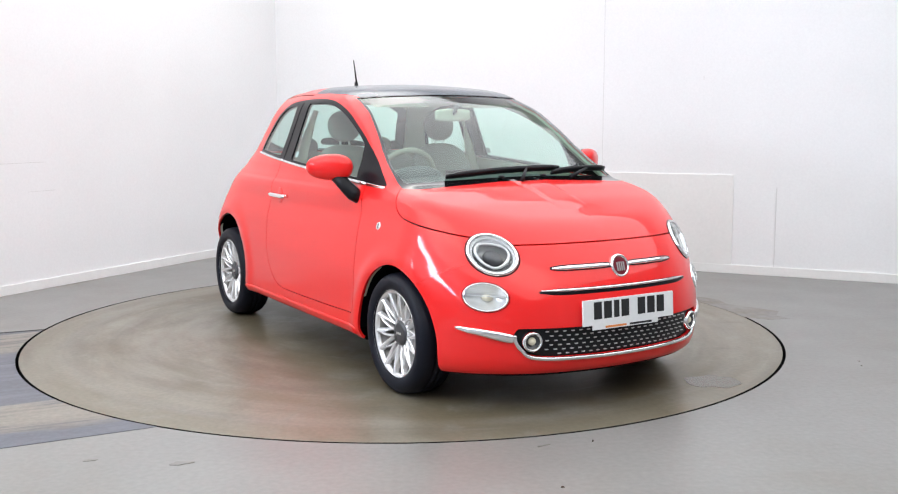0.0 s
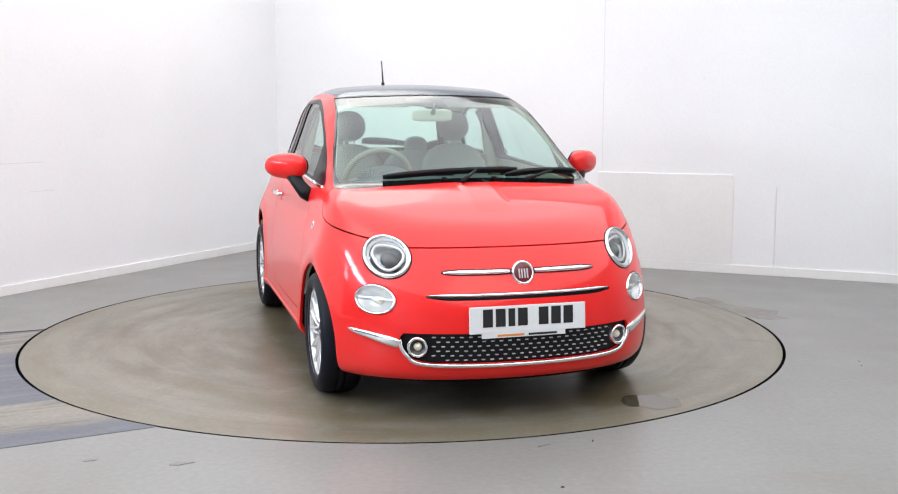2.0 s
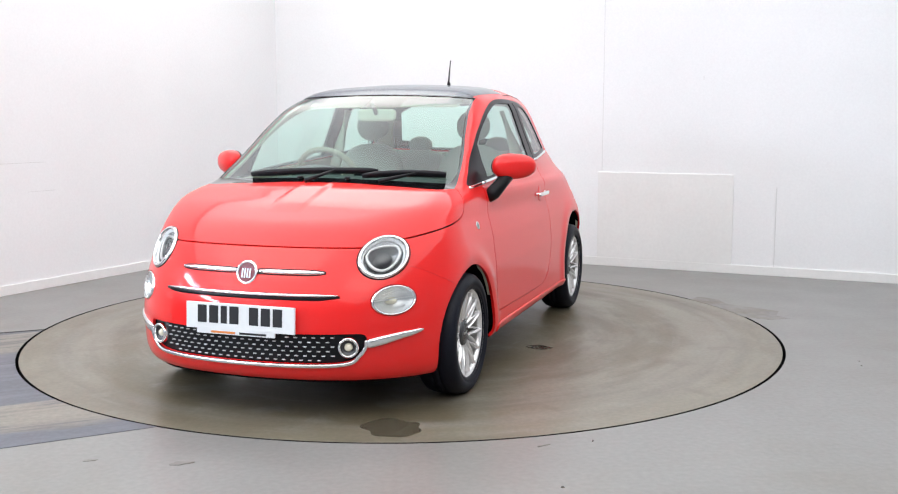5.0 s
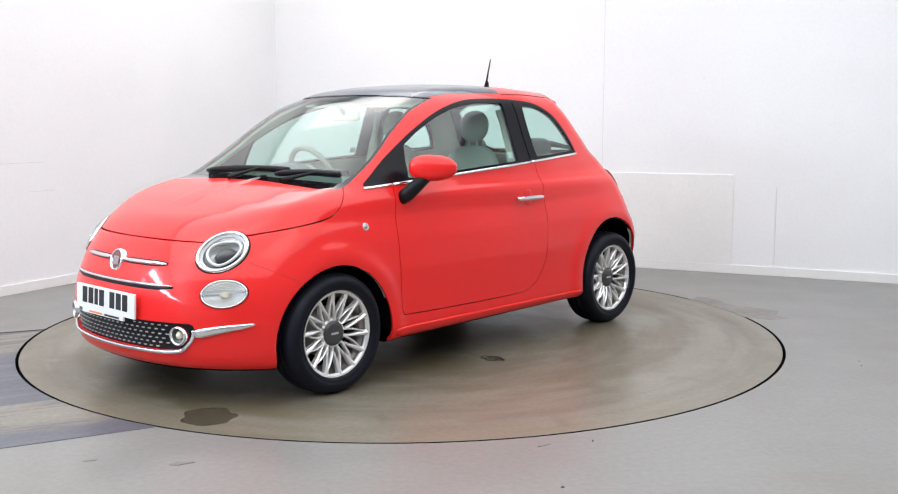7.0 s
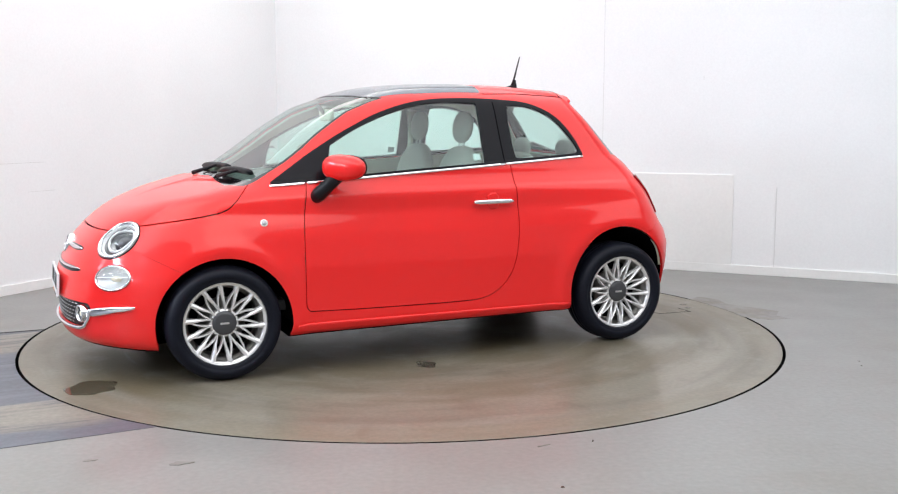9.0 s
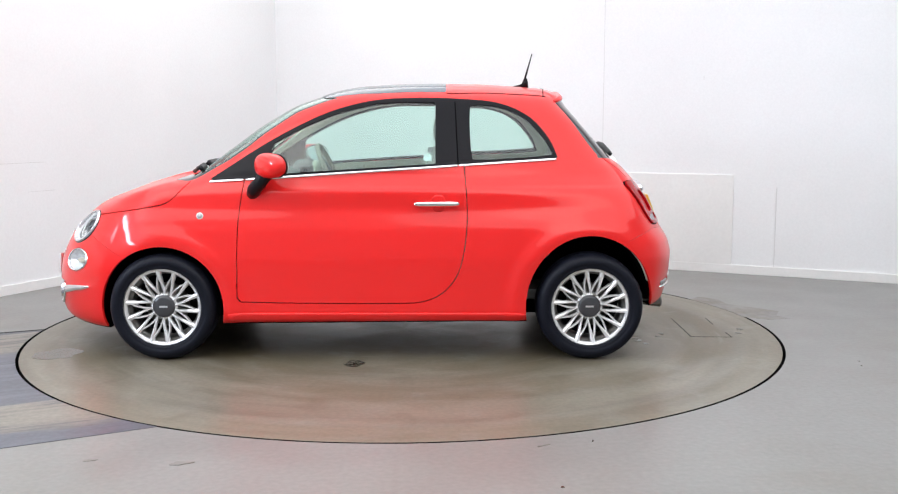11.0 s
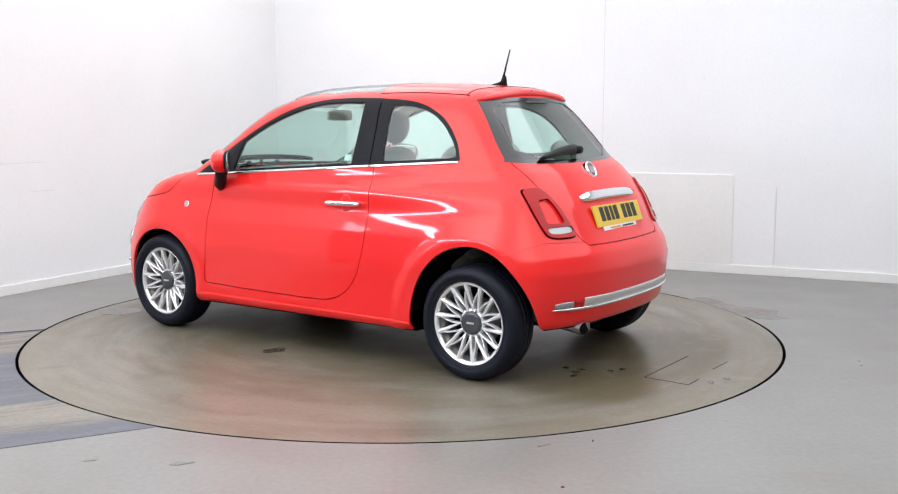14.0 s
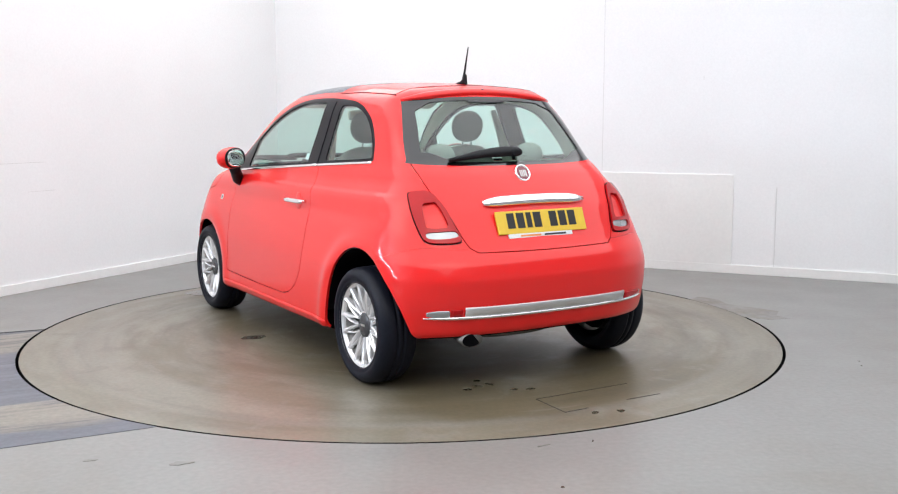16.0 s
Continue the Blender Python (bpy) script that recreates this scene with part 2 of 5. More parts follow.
wall_box("wall_side", -0.15, B_LEN, A_LEN + 0.15, B_LEN + 0.15, 0, WALL_H, BOUNCE_PALE, "unseen plain pale wall added beside the camera to bounce light")
ceiling = wall_box("ceiling", -0.15, -0.15, A_LEN + 0.15, B_LEN + 0.15, WALL_H, WALL_H + 0.1, WHITE_WALL, "plain white studio ceiling")
wall_box("baseboard_left", 0.014, 0.0, A_LEN, 0.014, 0.0, 0.074, SKIRT, "white skirting board along the studio wall", bevel=0.004)
wall_box("baseboard_right", 0.0, 0.0, 0.014, B_LEN, 0.0, 0.074, SKIRT, "white skirting board along the panelled wall", bevel=0.004)

R_TABLE = 2.2235


def make_floor():
    bm = bmesh.new()
    n = 192
    inner, outer = [], []
    for i in range(n):
        a = 2 * math.pi * i / n
        c, s = math.cos(a), math.sin(a)
        inner.append(bm.verts.new(((R_TABLE + 0.017) * c, (R_TABLE + 0.017) * s, 0)))
        outer.append(bm.verts.new((17 * c, 17 * s, 0)))
    for i in range(n):
        j = (i + 1) % n
        bm.faces.new((inner[i], inner[j], outer[j], outer[i]))
    # shade of the rim gap is put into the pit's near-black colour
    pit = lathe_bm([(R_TABLE + 0.017, -0.001), (R_TABLE + 0.017, -0.6), (0.0, -0.6)], n, "Z")
    tagged(part("floor_pit", pit, DARK), "pit under the turntable, near-black for the shade in the gap", "floor", kind="structure")
    return tagged(part("floor", bm, CONCRETE), "worn grey concrete studio floor", "floor", kind="structure")


make_floor()


def make_turntable():
    base = new("turntable")
    disc = lathe_bm([(0.0, 0.0), (0.6, 0.0), (1.2, 0.0), (1.8, 0.0), (R_TABLE - 0.001, 0.0), (R_TABLE, -0.001)], 192, "Z")
    part("deck", disc, TABLE, base, "brown-grey worn deck with tyre marks and painted-in shade under the car")
    # the skirt's near-black colour carries the same gap shade
    part("skirt", lathe_bm([(R_TABLE, -0.001), (R_TABLE, -0.55)], 192, "Z"), DARK, base, "steel skirt, near-black for the shade in the gap")
    return tagged(base, "large round worn turntable set flush in the floor", "turntable")


turntable = make_turntable()

# seams, panels and scuffs of the walls
def on_wall(name, which, u0, u1, z0, z1, d, mat, label, bevel=0.0):
    if which == "R":
        ob = wall_box(name, 0.0, u0, d, u1, z0, z1, mat, label, bevel=bevel)
    else:
        ob = wall_box(name, u0, 0.0, u1, d, z0, z1, mat, label, bevel=bevel)
    ob["category"] = "wall detail"
    return ob


on_wall("wall_seam", "R", 3.377, 3.382, 0.826, WALL_H, 0.003, FAINT, "thin vertical joint between white wall boards")
on_wall("wall_board", "R", 3.348, 4.508, 0.074, 0.824, 0.012, SKIRT, "white board fixed over the wall", 0.004)
on_wall("wall_seam_short", "R", 4.846, 4.852, 0.074, 0.729, 0.003, FAINT, "short vertical joint in the white wall")
on_wall("wall_strip", "R", 4.508, 4.843, 0.074, 0.749, 0.004, WHITE_WALL, "repainted strip beside the board")
on_wall("wall_mark", "R", 4.231, 4.237, 1.605, 1.635, 0.002, FAINT, "small chip in the wall paint")
on_wall("wall_mark_dot", "R", 3.389, 3.401, 0.743, 0.763, 0.004, FAINT, "small hinge mark on the joint")
on_wall("wall_scuff", "L", 2.914, 3.404, 0.961, 0.965, 0.002, FAINT, "faint horizontal scuff on the white wall")
on_wall("wall_scuff_low", "L", 2.827, 3.081, 0.744, 0.747, 0.002, FAINT, "faint short scuff on the white wall")


def sheet(name, points, z, mat, label, category, parent=None, kind=""):
    bm = bmesh.new()
    f = bm.faces.new([bm.verts.new((p[0], p[1], z)) for p in points])
    r = bmesh.ops.extrude_face_region(bm, geom=[f])
    for v in r["geom"]:
        if isinstance(v, bmesh.types.BMVert):
            v.co.z -= 0.0019
    ob = part(name, bm, mat, parent, label)
    if parent is None:
        tagged(ob, label, category, kind=kind or "structure")
    return ob


def arc(r, a0, a1, n=40):
    return [(r * math.cos(radians(a)), r * math.sin(radians(a))) for a in np.linspace(a0, a1, n)]


def blot(cx, cy, ra, rb, turn=0.0, rough=0.12, seed=1, n=44):
    """An uneven round outline."""
    rnd = random.Random(seed)
    k = [(rnd.uniform(-1, 1), rnd.uniform(0, 6.28)) for _ in range(6)]
    out = []
    for i in range(n):
        a = 2 * math.pi * i / n
        w = 1 + rough * sum(c * math.sin((j + 2) * a + p) / (j + 1) ** 0.7 for j, (c, p) in enumerate(k))
        x, y = ra * w * math.cos(a), rb * w * math.sin(a)
        c, s = math.cos(radians(turn)), math.sin(radians(turn))
        out.append((cx + x * c - y * s, cy + x * s + y * c))
    return out


RIM_R = R_TABLE + 0.0175
sheet("floor_patch", arc(RIM_R, 178.95, 241.84) + [(-3.948, -3.346), (-6.0, -2.6), (-6.0, -1.40)], 0.0022, STRIPED, "worn grey-blue painted strip across the floor", "floor patch")
sheet("floor_patch_edge", [(-2.235, 0.052), (-2.232, 0.030), (-6.0, -1.430), (-6.0, -1.395)], 0.0040, SEAM, "dark edge of the painted strip", "floor stain")
sheet("floor_dirt", arc(R_TABLE + 0.002, 6.5, 24, 20) + [(r * math.cos(radians(a)), r * math.sin(radians(a))) for r, a in ((2.36, 25.5), (2.41, 22), (2.36, 18), (2.44, 14.5), (2.55, 10), (2.46, 7), (2.50, 4.5), (2.36, 4))], 0.0006, TAN, "brown dirt packed against the turntable's edge", "floor stain")
for i, (x, y, la, lb) in enumerate(((-1.212, -2.39, 0.022, 0.012), (-0.856, -2.44, 0.040, 0.018), (0.545, -2.29, 0.02, 0.006))):
    sheet("floor_scrape", blot(x, y, la, lb, 12 * i, 0.5, 60 + i), 0.0021, TAN, "shallow brown scrape in the concrete", "floor stain")
rnd = random.Random(4)
for i in range(16):
    x, y = rnd.uniform(-1.6, 3.4), rnd.uniform(-3.2, -0.4)
    if math.hypot(x, y) < R_TABLE + 0.12:
        continue
    ob = sheet("floor_speck", blot(x, y, rnd.uniform(0.004, 0.011), rnd.uniform(0.003, 0.006), rnd.uniform(0, 180), 0.4, i), 0.0020, OILY, "small dark speck on the concrete floor", "floor stain")

# marks that turn with the deck
sheet("puddle", blot(1.909, 0.681, 0.118, 0.135, 0, 0.16, 3), 0.0012, WET, "shallow wet puddle", "", turntable)
sheet("oil_stain", blot(0.242, 0.907, 0.058, 0.066, 0, 0.2, 6), 0.0012, OILY, "dark oily stain", "", turntable)
for p, q in (((-1.714, -0.30), (-1.710, 0.248)), ((-1.710, 0.248), (-1.955, 0.262)), ((-1.950, 0.262), (-1.948, 0.13)), ((-1.934, -0.11), (-1.938, -0.31))):
    d = Vector((q[0] - p[0], q[1] - p[1])).normalized() * 0.0035
    sheet("hatch_joint", [(p[0] - d.y, p[1] + d.x), (q[0] - d.y, q[1] + d.x), (q[0] + d.y, q[1] - d.x), (p[0] + d.y, p[1] - d.x)], 0.0012, JOINT, "brown joint of an access hatch", "", turntable)
for i, (x, y) in enumerate(((-1.293, 0.308), (-1.374, 0.288), (-1.378, 0.356), (-1.405, 0.430), (-1.515, 0.235), (-1.55, 0.165), (-2.021, 0.149), (-2.06, 0.033))):
    sheet("wet_spot", blot(x, y, 0.022, 0.016, 20 * i, 0.25, 20 + i, 20), 0.0012, WET, "small wet drip", "", turntable)

# soft overhead light, and daylight in the vehicle doorway beside the camera
overhead_light(5.2, 4.79, 9.4, 9.4, 500, colour=(0.93, 0.965, 1.0))
# added unseen warm fills: one lightens the wall corner, two give screen highlights
for a, b, la, lb, w in ((1.6, 1.5, 1.8, 1.8, 13), (6.5, 2.4, 2.4, 2.4, 26), (7.0, 7.0, 2.4, 2.4, 26)):
    overhead_light(a, b, la, lb, w, z=WALL_H - 0.16, colour=(1.0, 0.95, 0.84))


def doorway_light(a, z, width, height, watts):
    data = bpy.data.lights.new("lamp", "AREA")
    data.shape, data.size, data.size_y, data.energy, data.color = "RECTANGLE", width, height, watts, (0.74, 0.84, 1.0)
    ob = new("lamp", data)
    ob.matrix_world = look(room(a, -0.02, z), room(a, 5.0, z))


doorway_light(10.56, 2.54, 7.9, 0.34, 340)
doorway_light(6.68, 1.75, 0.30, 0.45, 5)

# ---- the car: x ahead, y to its left, z up from the deck ----
def curve(xs, ys, soft=0.05):
    """A smooth function through control values."""
    lo, hi = min(xs) - 0.6, max(xs) + 0.6
    grid = np.linspace(lo, hi, 1601)
    order = np.argsort(xs)
    xx, yy = np.array(xs, float)[order], np.array(ys, float)[order]
    s0, s1 = (yy[1] - yy[0]) / (xx[1] - xx[0]), (yy[-1] - yy[-2]) / (xx[-1] - xx[-2])
    v = np.interp(grid, xx, yy)
    v = np.where(grid < xx[0], yy[0] + s0 * (grid - xx[0]), v)
    v = np.where(grid > xx[-1], yy[-1] + s1 * (grid - xx[-1]), v)
    k = max(1, int(soft / (grid[1] - grid[0])))
    w = np.hanning(2 * k + 3)
    w /= w.sum()
    v = np.convolve(np.pad(v, k + 1, mode="edge"), w, mode="valid")
    return lambda q: np.interp(q, grid, v)


def smax(a, b, k):
    h = np.clip(0.5 + 0.5 * (a - b) / k, 0, 1)
    return b + (a - b) * h + k * h * (1 - h)


TOP = curve([1.9, 1.80, 1.72, 1.60, 1.40, 1.20, 1.06, 1.00, 0.70, 0.50, 0.36, 0.24, 0.10, -0.10, -0.35, -0.60, -0.85, -1.00, -1.10],
            [0.6772, 0.732, 0.7749, 0.833, 0.9096, 0.9635, 0.9843, 1.0306, 1.252, 1.3708, 1.4208, 1.459, 1.4815, 1.4937, 1.4984, 1.4941, 1.4772, 1.4631, 1.4437], 0.07)
NOSE = curve([0.15, 0.22, 0.30, 0.40, 0.50, 0.58, 0.66, 0.72, 0.78, 0.86], [1.823, 1.8784, 1.8899, 1.8956, 1.8794, 1.8477, 1.8032, 1.7634, 1.7217, 1.6645], 0.06)
TAIL = curve([0.2, 0.28, 0.36, 0.45, 0.55, 0.63, 0.68, 0.76, 0.86, 0.95, 1.03, 1.08, 1.20, 1.37, 1.44, 1.5],
             [-1.5966, -1.6394, -1.6606, -1.6787, -1.6859, -1.6619, -1.6242, -1.5798, -1.5289, -1.4602, -1.3881, -1.321, -1.2154, -1.0666, -1.0473, -1.0415], 0.035)
PLAN = curve([1.9, 1.6, 1.4, 1.15, 0.8, 0.3, -0.2, -0.6, -1.15, -1.4, -1.6, -1.8], [0.7382, 0.7903, 0.8125, 0.8103, 0.8072, 0.8058, 0.806, 0.8059, 0.8065, 0.7917, 0.7601, 0.7002], 0.2)
SIDE = curve([0.10, 0.18, 0.26, 0.40, 0.55, 0.70, 0.82, 0.90, 0.94, 0.98, 1.02, 1.06, 1.20, 1.30, 1.41, 1.52],
             [-0.0551, -0.0155, 0.0106, 0.0036, 0.0002, -0.0187, -0.0493, -0.0502, -0.0639, -0.0827, -0.092, -0.1094, -0.1625, -0.1988, -0.2388, -0.3175], 0.03)
CABIN = curve([1.2, 0.8, 0.3, -0.2, -0.6, -1.0, -1.3], [0.06, 0.0302, -0.0024, -0.0033, 0.0195, 0.068, 0.1131], 0.15)
BOW = curve([-0.9, -0.2, 0.3, 0.8, 1.1, 1.4], [-0.0072, 0.0379, 0.1734, 0.1809, 0.1437, 0.0969], 0.1)
CROWN = curve([-1.0, 0.0, 0.5, 1.0, 1.3, 1.7], [0.1459, 0.1156, 0.0261, 0.0139, 0.0395, 0.0601], 0.1)
AXLES = (1.15, -1.15)


def shell_value(p):
    """Below zero inside the body."""
    x, y, z = p[:, 0], np.abs(p[:, 1]), p[:, 2]
    high = np.clip((z - 0.74) / 0.36, 0, 1)
    high = high * high * (3 - 2 * high)
    half = PLAN(x) + SIDE(z) - CABIN(x) * high
    for ax, r0, zc in ((1.15, 0.37, 0.285), (-1.15, 0.40, 0.30)):
        r = np.hypot(x - ax, z - zc)
        half = half + 0.012 * np.exp(-((r - r0) / 0.05) ** 2)
    crease = np.clip((z - 0.918) / 0.024, 0, 1)
    half = half + (0.004 - 0.008 * crease * crease * (3 - 2 * crease)) * np.clip((0.55 - x) / 0.5, 0, 1) * np.clip((x + 1.45) / 0.3, 0, 1) * np.clip((1.05 - z) / 0.05, 0, 1) * np.clip((z - 0.80) / 0.1, 0, 1)
    side = y - half
    bow = BOW(x)
    xs = x + bow * y * y
    crown = CROWN(x)
    t0 = TOP(xs)
    slope = (TOP(xs + 0.01) - TOP(xs - 0.01)) / 0.02
    ridge = np.clip((0.092 - y) / 0.022, 0, 1) * np.clip((x - 1.02) / 0.06, 0, 1) * np.clip((1.50 - x) / 0.30, 0, 1)
    top = (z - t0 + crown * y * y - 0.009 * ridge) / np.sqrt(1 + slope * slope)
    nose = (x - NOSE(z) + 0.25 * y ** 2 + 0.75 * y ** 4) / (1 + 0.6 * y)
    tail = (TAIL(z) - x + 0.10 * y ** 2 + 0.42 * y ** 4) / (1 + 0.5 * np.clip(z - 0.7, 0, 0.5))
    low = np.interp(x, [-1.7, -1.4, -0.9, 0.9, 1.4, 1.9], [0.27, 0.262, 0.207, 0.192, 0.158, 0.165]) - z
    v = smax(side, top, np.interp(x, [0.7, 1.0], [0.13, 0.085]))
    v = smax(v, nose, 0.10)
    v = smax(v, tail, 0.10)
    return smax(v, low, 0.05)


def shell_normals(p, e=0.004):
    g = np.stack([shell_value(p + d) - shell_value(p - d) for d in np.eye(3) * e], 1)
    return g / np.maximum(np.linalg.norm(g, axis=1, keepdims=True), 1e-9)


def onto_shell(p, rounds=4):
    for _ in range(rounds):
        f = shell_value(p)
        g = np.stack([shell_value(p + d) - shell_value(p - d) for d in np.eye(3) * 0.003], 1) / 0.006
        p = p - g * (f / np.maximum((g * g).sum(1), 0.05))[:, None]
    return p


def body_surface(h):
    """The body's skin as triangles: a net laid on the zero of shell_value."""
    lo, hi = np.array([-1.78, -0.92, 0.10]), np.array([1.96, 0.92, 1.58])
    n = np.ceil((hi - lo) / h).astype(int) + 1
    ax = [lo[i] + h * np.arange(n[i]) for i in range(3)]
    X, Y, Z = np.meshgrid(*ax, indexing="ij")
    f = shell_value(np.stack([X.ravel(), Y.ravel(), Z.ravel()], 1)).reshape(n)
    inside = f < 0
    s = np.zeros(n - 1, int)
    for i in (0, 1):
        for j in (0, 1):
            for k in (0, 1):
                s += inside[i:n[0] - 1 + i, j:n[1] - 1 + j, k:n[2] - 1 + k]
    active = (s > 0) & (s < 8)
    number = np.full(active.shape, -1)
    cells = np.argwhere(active)
    number[active] = np.arange(len(cells))
    V = lo + (cells + 0.5) * h
    quads = []
    for d in range(3):
        a, b = [(1, 2), (2, 0), (0, 1)][d]
        sl0, sl1 = [slice(1, -1)] * 3, [slice(1, -1)] * 3
        sl0[d], sl1[d] = slice(0, -1), slice(1, None)
        i0, i1 = inside[tuple(sl0)], inside[tuple(sl1)]
        for first, flip in ((i0 & ~i1, False), (~i0 & i1, True)):
            e = np.argwhere(first)
            base = e.copy()
            for q in range(3):
                if q != d:
                    base[:, q] += 1
            def cell(da, db):
                c = base.copy()
                c[:, a] += da
                c[:, b] += db
                return number[c[:, 0], c[:, 1], c[:, 2]]
            q = np.stack([cell(-1, -1), cell(0, -1), cell(0, 0), cell(-1, 0)], 1)
            quads.append(q[:, ::-1] if flip else q)
    Q = np.concatenate(quads)
    V = onto_shell(V, 5)
    for _ in range(2):
        acc, cnt = np.zeros_like(V), np.zeros(len(V))
        for i in range(4):
            np.add.at(acc, Q[:, i], V[Q[:, (i + 1) % 4]])
            np.add.at(cnt, Q[:, i], 1)
        V = onto_shell(0.5 * V + 0.5 * acc / np.maximum(cnt, 1)[:, None], 2)
    F = np.concatenate([Q[:, [0, 1, 2]], Q[:, [0, 2, 3]]])
    return V, F


def split(V, F, g):
    """Cuts triangles along g = 0: those where g < 0, and the rest."""
    neg = g < 0
    k = neg[F].sum(1)
    inn, out = [F[k == 3]], [F[k == 0]]
    new_v, cache = [], {}
    base = len(V)
    def cut(i, j):
        key = (i, j) if i < j else (j, i)
        if key not in cache:
            t = g[i] / (g[i] - g[j])
            cache[key] = base + len(new_v)
            new_v.append(V[i] + t * (V[j] - V[i]))
        return cache[key]
    ti, to = [], []
    for tri in F[(k == 1) | (k == 2)]:
        tri = [int(q) for q in tri]
        odd = neg[tri].sum() == 1
        while bool(neg[tri[0]]) != bool(odd):
            tri = tri[1:] + tri[:1]
        a, b, c = tri
        p, q = cut(a, b), cut(a, c)
        one, two = [(a, p, q)], [(p, b, c), (p, c, q)]
        (ti if odd else to).extend(one)
        (to if odd else ti).extend(two)
    V2 = np.concatenate([V, np.array(new_v).reshape(-1, 3)])
    fi = np.concatenate([inn[0], np.array(ti, int).reshape(-1, 3)])
    fo = np.concatenate([out[0], np.array(to, int).reshape(-1, 3)])
    return V2, fi, fo


def compact(V, F):
    used = np.unique(F)
    m = np.full(len(V), -1)
    m[used] = np.arange(len(used))
    return V[used], m[F]


def skin(name, V, F, mat, parent, label="", rim=0.014, lift=0.0, smooth_normals=True):
    """A piece of the skin as a panel, with its edge turned inwards."""
    V, F = compact(V, F)
    if not len(F):
        return None
    N = shell_normals(V)
    V = V + lift * N
    nv = len(V)
    if rim:
        E = np.concatenate([F[:, [0, 1]], F[:, [1, 2]], F[:, [2, 0]]])
        key = E[:, 0] * nv + E[:, 1]
        rev = E[:, 1] * nv + E[:, 0]
        edge = E[~np.isin(key, rev)]
        ids = np.unique(edge)
        m = np.full(nv, -1)
        m[ids] = nv + np.arange(len(ids))
        top = m.copy()
        top[ids] = nv + len(ids) + np.arange(len(ids))
        V = np.concatenate([V, V[ids] - rim * N[ids], V[ids]])
        a, b = edge[:, 0], edge[:, 1]
        R = np.concatenate([np.stack([top[b], top[a], m[a]], 1), np.stack([top[b], m[a], m[b]], 1)])
        F = np.concatenate([F, R])
    me = bpy.data.meshes.new(name)
    me.from_pydata(V.tolist(), [], F.tolist())
    me.materials.append(mat)
    me.polygons.foreach_set("use_smooth", [True] * len(me.polygons))
    me.update()
    if smooth_normals:
        flat = [tuple(n) for n in N]
        extra = len(V) - nv
        if extra:
            auto = [tuple(v.normal) for v in me.vertices]
            flat += auto[nv:]
        me.normals_split_custom_set_from_vertices(flat)
    ob = new(name, me)
    ob.parent = parent
    if label:
        ob["label"] = label
    return ob


def smooth_path(points, n=12, closed=False):
    """A smooth line through control points."""
    P = np.array(points, float)
    if closed:
        P = np.concatenate([P[-1:], P, P[:2]])
    else:
        P = np.concatenate([2 * P[:1] - P[1:2], P, 2 * P[-1:] - P[-2:-1]])
    out = []
    for i in range(1, len(P) - 2):
        for t in np.arange(n) / n:
            a, b, c, d = P[i - 1], P[i], P[i + 1], P[i + 2]
            out.append(0.5 * (2 * b + (c - a) * t + (2 * a - 5 * b + 4 * c - d) * t * t + (3 * b - a - 3 * c + d) * t ** 3))
    if not closed:
        out.append(P[-2])
    return np.array(out)


def outline(q, poly):
    """Signed distance to a closed outline in the plane, below zero inside."""
    best = np.full(len(q), 1e9)
    ins = np.zeros(len(q), bool)
    for i in range(len(poly)):
        a, b = poly[i], poly[(i + 1) % len(poly)]
        d = b - a
        L = d @ d
        if L < 1e-14:
            continue
        t = np.clip(((q - a) @ d) / L, 0, 1)
        r = q - a - t[:, None] * d
        best = np.minimum(best, (r * r).sum(1))
        cross = ((a[1] > q[:, 1]) != (b[1] > q[:, 1]))
        if abs(d[1]) > 1e-12:
            ins ^= cross & (q[:, 0] < a[0] + (q[:, 1] - a[1]) / d[1] * d[0])
    return np.where(ins, -1, 1) * np.sqrt(best)


# outlines: sides in x, z; ends in y, z; top in x, y
SIDE_OPENING = np.concatenate([smooth_path([(-0.985, 1.082), (-0.935, 1.19), (-0.83, 1.305), (-0.67, 1.378), (-0.46, 1.402), (-0.20, 1.408), (0.03, 1.392), (0.25, 1.335), (0.45, 1.245), (0.64, 1.138), (0.80, 1.035), (0.905, 0.966)], 8),
                               smooth_path([(0.70, 0.972), (0.2, 1.006), (-0.45, 1.047), (-0.80, 1.068)], 6)])
DOOR = np.concatenate([smooth_path([(0.70, 1.10), (0.705, 0.98), (0.735, 0.75), (0.742, 0.45), (0.742, 0.345)], 6), smooth_path([(0.725, 0.322), (0.40, 0.315), (-0.10, 0.313), (-0.26, 0.325), (-0.36, 0.372), (-0.43, 0.455), (-0.465, 0.56), (-0.485, 0.70), (-0.487, 0.85), (-0.468, 1.10)], 8)])
WINDSCREEN = smooth_path([(0.645, 0.962), (0.40, 0.972), (0.0, 0.985), (-0.40, 0.972), (-0.645, 0.962), (-0.665, 0.985), (-0.60, 1.20), (-0.535, 1.385), (-0.50, 1.410), (-0.25, 1.423), (0.0, 1.427), (0.25, 1.423), (0.50, 1.410), (0.535, 1.385), (0.60, 1.20), (0.665, 0.985)], 6, True)
